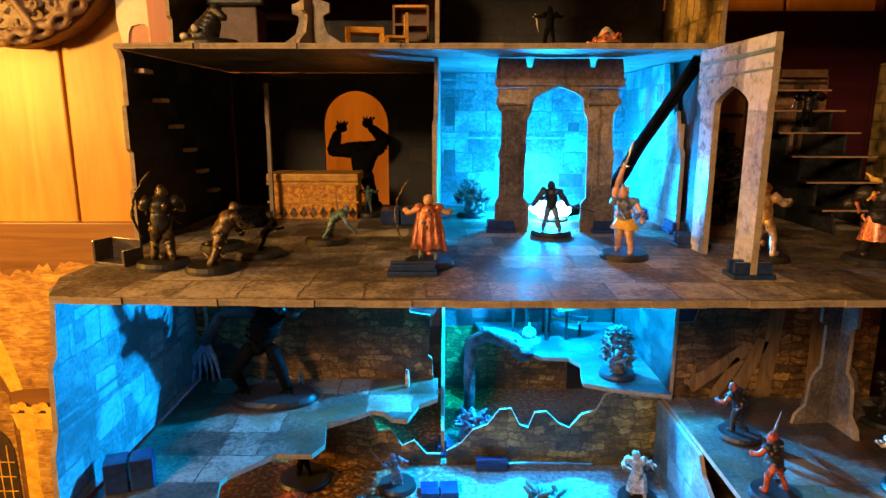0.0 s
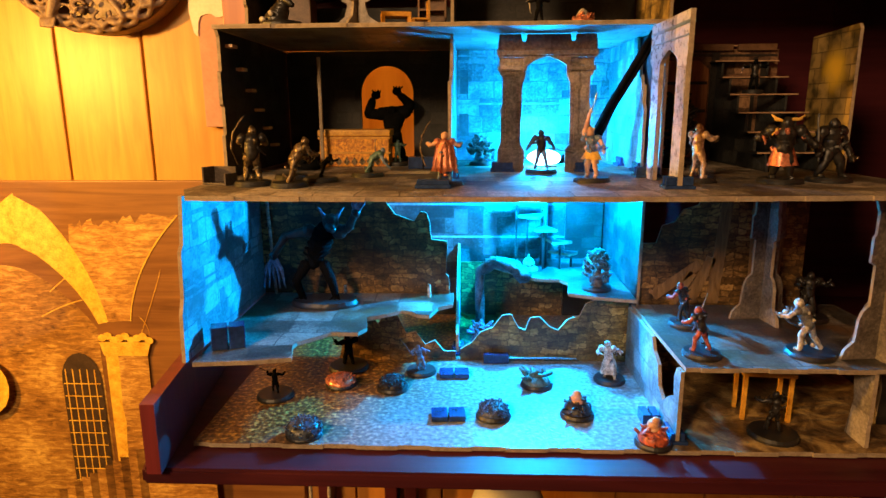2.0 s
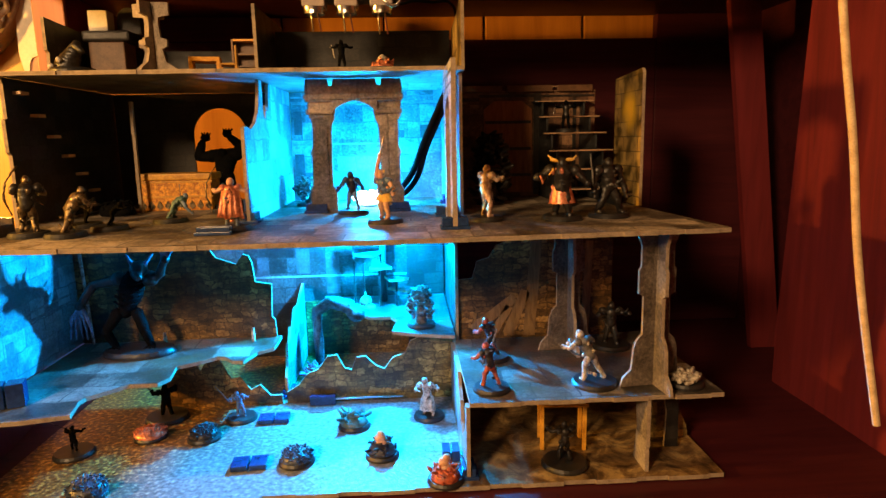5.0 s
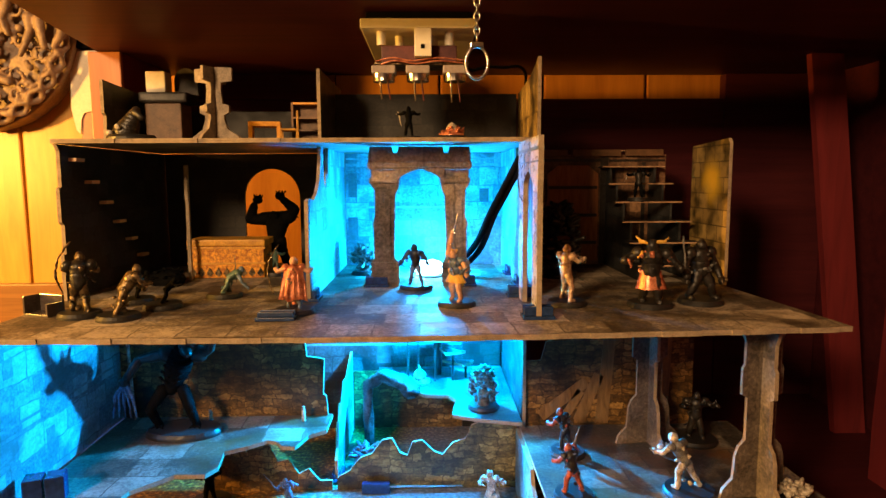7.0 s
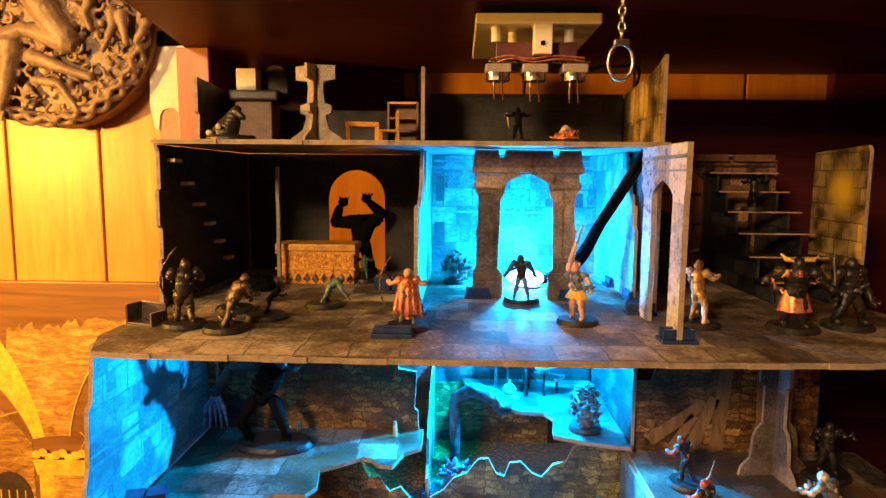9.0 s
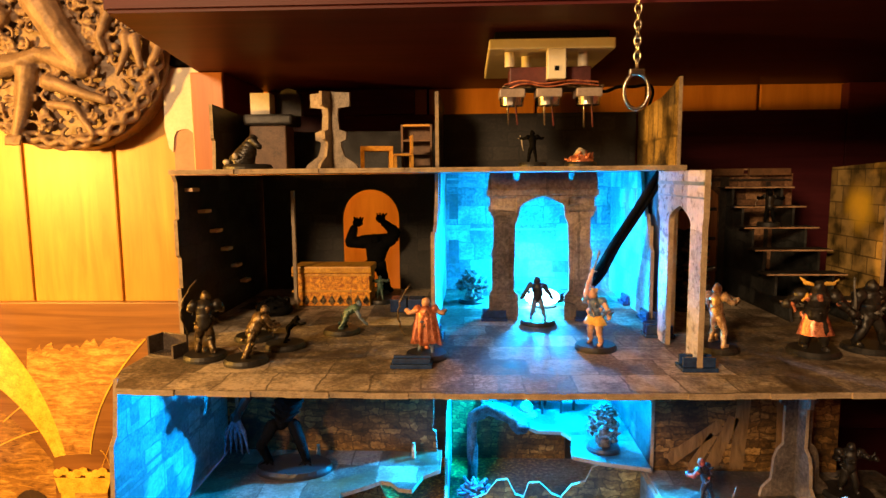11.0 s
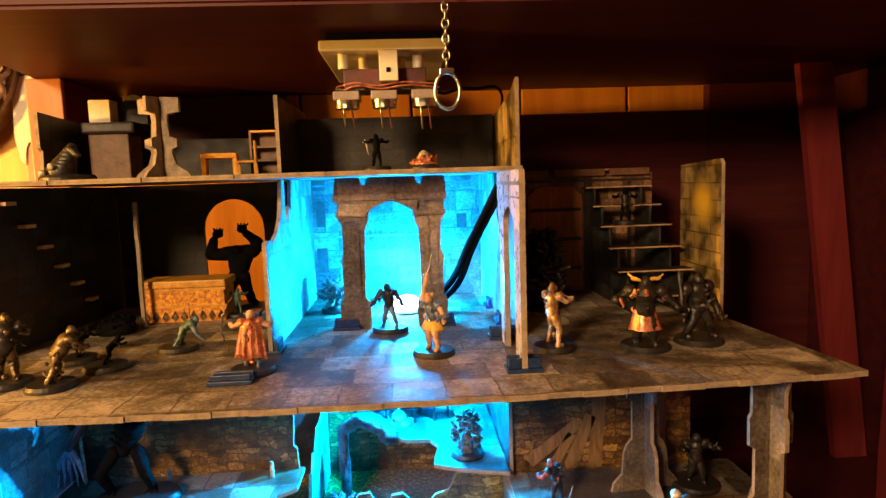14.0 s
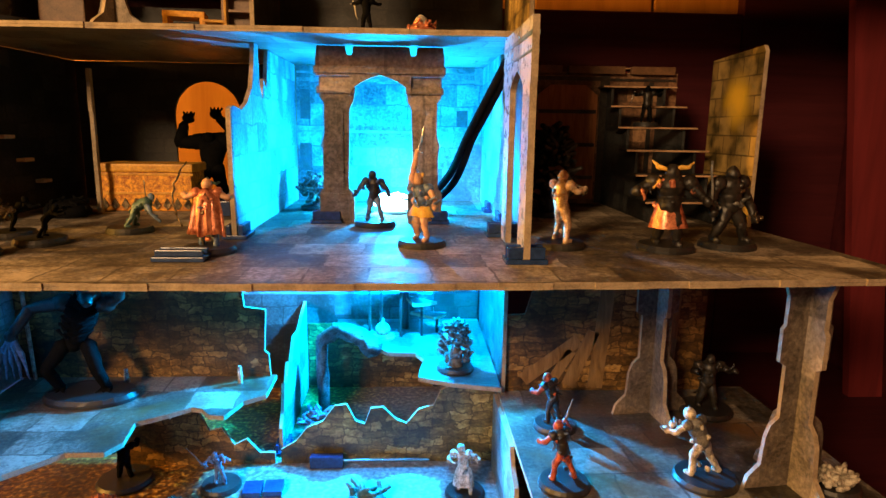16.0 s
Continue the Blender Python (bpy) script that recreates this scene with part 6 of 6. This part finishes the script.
def build_led_box():
    ob = thing("led_holder", "cream plastic light holder with three metal lamps under the shelf", "light", place=(0.0745, 0.352, 0.3))
    bm = bmesh.new()
    box(bm, -0.0395, 0.0395, -0.002, 0.118, 0.0510, 0.0575, 0.001)
    part("plate", bm, CREAM, ob)
    bm = bmesh.new()
    box(bm, -0.036, 0.036, 0.002, 0.112, 0.0577, 0.0627, 0.001)
    part("mount", bm, BLACK, ob)
    for x, y in ((-0.026, 0.005), (-0.014, 0.02), (0.010, 0.02), (0.021, 0.006)):
        bm = bmesh.new()
        disc(bm, (x, y + 0.004, 0.0418), 0.0032, 0.0032, 0.0091, 0, 16)
        part("stud", bm, CREAM, ob)
    bm = bmesh.new()
    box(bm, -0.003, 0.0085, -0.003, 0.006, 0.0325, 0.0509, 0.0006)
    part("latch", bm, CREAM, ob)
    bm = bmesh.new()
    box(bm, 0.0013, 0.0040, -0.0036, -0.0028, 0.0375, 0.0403)
    part("latch_hole", bm, BLACK, ob)
    bm = bmesh.new()
    box(bm, -0.026, 0.026, 0.008, 0.026, 0.0300, 0.0417, 0.0006)
    part("board", bm, MAROON, ob)
    bm = bmesh.new()
    box(bm, -0.031, 0.034, 0.004, 0.028, 0.0279, 0.0298, 0.0006)
    part("carrier", bm, BRONZE, ob)
    for k, x in enumerate((-0.0245, -0.001, 0.0245)):
        bm = bmesh.new()
        box(bm, x - 0.0082, x + 0.0082, 0.003, 0.020, 0.0222, 0.0277, 0.0008)
        part("housing", bm, LAMPBODY, ob)
        bm = bmesh.new()
        disc(bm, (x, 0.009, 0.0172), 0.0076, 0.0080, 0.0049, 0, 24)
        part("lamp_ring", bm, STEEL, ob)
        for s in (-1, 1):
            bm = bmesh.new()
            tube(bm, (x + s * 0.0025, 0.009, 0.0171), 0.0007, (x + s * 0.003 + 0.001, 0.012, 0.006 - 0.001 * k), 0.0006, 0, 6)
            part("lead", bm, STEEL if s < 0 else MAROON, ob)
    for zz, xs in ((0.031, 0.0), (0.029, 0.004)):
        wire("copper_wire", [(-0.03 + xs, 0.003, zz - 0.001), (-0.018, 0.0015, zz + 0.0012), (-0.006 + xs, 0.002, zz - 0.0006), (0.012, 0.001, zz + 0.001), (0.03, 0.003, zz)], 0.0005, COPPER, ob)
    wire("wire", [(0.03, 0.015, 0.033), (0.034, 0.02, 0.028), (0.05, 0.035, 0.032), (0.064, 0.05, 0.034), (0.078, 0.06, 0.036), (0.088, 0.10, 0.02)], 0.0011, BLACK, ob)
    # key ring on a chain
    kr = thing("key_ring", "steel split ring hanging on a fine chain", "key ring", place=(0.108, 0.277, 0))
    n = 24
    for k in range(n):
        z = 0.3287 + 0.0039 * k
        bm = bmesh.new()
        for j in range(10):
            a, b = 2 * math.pi * j / 10, 2 * math.pi * (j + 1) / 10
            f = (lambda q: (0.0017 * math.cos(q), 0, 0.0026 * math.sin(q))) if k % 2 else (lambda q: (0.0, 0.0017 * math.cos(q), 0.0026 * math.sin(q)))
            tube(bm, Vector(f(a)) + Vector((0, 0, z)), 0.0006, Vector(f(b)) + Vector((0, 0, z)), 0.0006, 0, 6)
        part("link", bm, STEEL, kr)
    bm = bmesh.new()
    for j in range(28):
        a, b = 2 * math.pi * j / 28, 2 * math.pi * (j + 1) / 28
        tube(bm, (0.0063 * math.cos(a), 0, 0.3150 + 0.0090 * math.sin(a)), 0.0010, (0.0063 * math.cos(b), 0, 0.3150 + 0.0090 * math.sin(b)), 0.0010, 0, 8)
    part("ring", bm, STEEL, kr)
    bm = bmesh.new()
    box(bm, -0.0038, 0.0038, -0.0016, 0.0016, 0.3230, 0.3262, 0.0005)
    part("clasp", bm, STEEL, kr)


MAROON = noisy("maroon_board", (0.06, 0.012, 0.012), (0.13, 0.03, 0.03), 80.0, 0.45)
LAMPBODY = noisy("grey_lamp_body", (0.25, 0.2, 0.18), (0.4, 0.34, 0.3), 80.0, 0.4)


def build_medallion():
    """A round cast relief on the wall: limbs and leaves within a rim of knotwork, one plain mesh."""
    rnd = random.Random(17)
    cx, cz, R, y = -0.398, 0.415, 0.112, 0.585
    bm = bmesh.new()
    seg, rows = 72, 14
    grid = [[bm.verts.new((cx + R * (j / rows) * math.cos(2 * math.pi * k / seg), y + 0.012 - 0.012 * math.cos(j / rows * 1.4), cz + R * (j / rows) * math.sin(2 * math.pi * k / seg))) for k in range(seg)] for j in range(1, rows + 1)]
    for a, b in zip(grid, grid[1:]):
        for k in range(seg):
            bm.faces.new((a[k], a[(k + 1) % seg], b[(k + 1) % seg], b[k]))
    bm.faces.new(grid[0])
    back = [bm.verts.new((v.co.x, BACK - 0.001, v.co.z)) for v in grid[-1]]
    for k in range(seg):
        bm.faces.new((grid[-1][k], grid[-1][(k + 1) % seg], back[(k + 1) % seg], back[k]))
    bm.faces.new(back)
    # braided rim
    for strand in range(3):
        last = None
        for k in range(181):
            a = 2 * math.pi * k / 180
            ph = 11 * a + strand * 2.094
            r = R * (0.94 + 0.05 * math.sin(ph))
            p = Vector((cx + r * math.cos(a), y - 0.002 - 0.004 * math.cos(2 * ph), cz + r * math.sin(a)))
            if last is not None:
                tube(bm, last, 0.0032, p, 0.0032, 0, 7)
            last = p
    # leaves, fruit and scrolls
    for k in range(420):
        a, f = rnd.uniform(0, 6.283), 0.2 + 0.68 * rnd.random()
        p = Vector((cx + R * f * math.cos(a), y - 0.002, cz + R * f * math.sin(a)))
        if rnd.random() < 0.5:
            ball(bm, p, rnd.uniform(0.0018, 0.0045), 0, (1, 1.0, 1), 8, 6)
        else:
            b = rnd.uniform(0, 6.283)
            q = p
            for j in range(5):
                b += 0.75
                nx = q + Vector((0.0045 * math.cos(b), -0.0012, 0.0045 * math.sin(b)))
                tube(bm, q, 0.0020, nx, 0.0017, 0, 6)
                q = nx
    # bent limbs
    limbs = ((((-0.03, 0.085), (-0.008, 0.035), (0.011, 0.001), (0.030, -0.026)), 0.021, 0.012), (((0.032, -0.031), (0.009, -0.023), (-0.015, -0.016)), 0.012, 0.006),
             (((-0.06, -0.03), (-0.035, -0.025), (-0.014, -0.018)), 0.012, 0.007), (((-0.007, -0.044), (0.022, -0.054), (0.052, -0.064)), 0.008, 0.004),
             (((-0.026, -0.03), (-0.033, -0.066), (-0.044, -0.098)), 0.011, 0.0048), (((0.078, 0.0), (0.077, -0.015), (0.067, -0.038)), 0.006, 0.0025),
             (((0.087, -0.002), (0.088, -0.016), (0.091, -0.031)), 0.0055, 0.003), (((0.112, -0.010), (0.107, -0.02), (0.101, -0.029)), 0.005, 0.0035),
             (((0.064, 0.03), (0.05, -0.002), (0.055, -0.017)), 0.0055, 0.003), (((-0.005, -0.067), (0.021, -0.071), (0.037, -0.097)), 0.0045, 0.003),
             (((-0.08, 0.05), (-0.05, 0.02), (-0.08, -0.01)), 0.012, 0.007), (((0.04, 0.08), (0.06, 0.05), (0.088, 0.03)), 0.012, 0.006))
    for pts, ra, rb in limbs:
        n = len(pts) - 1
        for k, (a, b) in enumerate(zip(pts, pts[1:])):
            r0, r1 = ra + (rb - ra) * k / n, ra + (rb - ra) * (k + 1) / n
            tube(bm, (cx + a[0], y - 0.009, cz + a[1]), r0, (cx + b[0], y - 0.009, cz + b[1]), r1, 0, 14)
            ball(bm, (cx + b[0], y - 0.009, cz + b[1]), r1, 0, (1, 1, 1), 14, 9)
    for k in range(5):
        tube(bm, (cx - 0.050 + 0.0035 * k, y - 0.013, cz - 0.099), 0.0022, (cx - 0.051 + 0.0035 * k, y - 0.015, cz - 0.107), 0.0018, 0, 8)
    for v in bm.verts:
        if v.co.y < BACK - 0.005:
            v.co += 0.0011 * noise.noise_vector(v.co * 160)
    ob = new("wall_medallion", finish(bm, "wall_medallion", [SANDSTONE], True))
    rm = ob.modifiers.new("blend", "REMESH")
    rm.mode, rm.voxel_size, rm.use_smooth_shade = "VOXEL", 0.0013, True
    tagged(ob, "round brown cast-stone relief with limbs, leaves and knotwork rim", "sculpture")


def build_surroundings():
    bm = bmesh.new()
    rnd = random.Random(2)
    sheet(bm, [(-0.300, 0.326), (-0.296, 0.304), (-0.292, 0.300), (-0.290, 0.316)] + rough_line((-0.287, 0.322), (-0.252, 0.322), 6, 0.002, rnd) + [(-0.252, 0.388), (-0.298, 0.386)], 0.0012, on_xz(0.604), 0, 0)
    tagged(part("paper_strip", bm, PAPER), "torn strip of white paper on the plank wall", "paper")
    bm = bmesh.new()
    box(bm, -0.292, -0.252, 0.606, 0.614, 0.2, 0.340, 0.001)
    tagged(part("pink_strip", bm, PINK), "dull pink board strip below the white paper", "board")
    bm = bmesh.new()
    box(bm, -0.298, -0.252, 0.600, 0.614, 0.389, 0.402, 0.002)
    tagged(part("dark_bracket", bm, BLACK), "small dark bracket above the paper strip", "bracket")
    # below the lower shelf
    sh = tagged(new("base_shelf"), "dark wooden shelf board below the cabinet", "shelf")
    bm = bmesh.new()
    box(bm, -0.32, 0.445, 0.25, BACK - 0.002, -0.33, -0.312, 0.002)
    part("board", bm, DARKWOOD, sh)
    d = thing("white_globe", "smooth white globe lamp shade below the shelf", "globe", place=(0.058, 0.50, -0.312))
    bm = bmesh.new()
    ball(bm, (0, 0, 0.094), 0.042, 0, (1, 1, 1), 36, 24)
    part("shade", bm, PAPER, d, smooth=True)
    bm = bmesh.new()
    disc(bm, (0, 0, 0), 0.03, 0.022, 0.056)
    part("foot", bm, DARKWOOD, d)
    sg = thing("warning_sign", "white card sign with a red oval and white lettering", "sign")
    sg.matrix_basis = pose(0.322, 0.30, -0.122, 0, 0, 0) @ pose(0, 0, 0, 0, 50, 22)
    bm = bmesh.new()
    box(bm, -0.045, 0.045, 0.0, 0.003, -0.08, 0.052, 0.0006)
    part("board", bm, PAPER, sg)
    bm = bmesh.new()
    sheet(bm, [(0.041 * math.cos(a), 0.028 + 0.021 * math.sin(a)) for a in (2 * math.pi * k / 40 for k in range(40))], 0.0006, on_xz(-0.0008), 0, 0)
    part("oval", bm, SIGNRED, sg, "red oval")
    bm = bmesh.new()
    n = 40
    rings = [[bm.verts.new((s * 0.041 * math.cos(2 * math.pi * k / n), -0.0011, 0.028 + s * 0.021 * math.sin(2 * math.pi * k / n))) for k in range(n)] for s in (0.94, 0.985)]
    for k in range(n):
        bm.faces.new((rings[0][k], rings[0][(k + 1) % n], rings[1][(k + 1) % n], rings[1][k]))
    part("oval_line", bm, PAPER, sg, "thin white line")
    cu = bpy.data.curves.new("lettering", "FONT")
    cu.body, cu.size, cu.align_x, cu.align_y, cu.extrude = "WARNING", 0.0165, "CENTER", "CENTER", 0.0002
    cu.materials.append(PAPER)
    tx = new("lettering", cu)
    tx.parent = sg
    tx.matrix_basis = pose(0, -0.0013, 0.028, 90, 0, 0)
    for x in (-0.155, -0.135):
        bm = bmesh.new()
        disc(bm, (x, 0.47, -0.312), 0.0022, 0.0018, 0.16, 0, 12)
        tagged(part("candle_stick", bm, BONE), "thin pale taper standing below the shelf", "candle", "tapers")
    c = thing("hanging_cord", "pale braided cord hanging beside the cabinet", "cord")
    wire("cord", [(0.219, 0.04, 0.36), (0.2225, 0.04, 0.30), (0.225, 0.04, 0.277), (0.226, 0.04, 0.264), (0.229, 0.04, 0.244), (0.233, 0.04, 0.222), (0.2375, 0.04, 0.19), (0.248, 0.04, 0.14)], 0.0011, CORD, c)


PINK = noisy("dull_pink_board", (0.4, 0.2, 0.15), (0.52, 0.28, 0.2), 40.0, 0.6)
SIGNRED = noisy("sign_red", (0.42, 0.02, 0.02), (0.55, 0.04, 0.035), 40.0, 0.4)
CORD = noisy("tan_cord", (0.4, 0.27, 0.14), (0.65, 0.48, 0.28), 300.0, 0.6)

build_furnishings()
build_miniatures()
build_led_box()
build_medallion()
build_surroundings()
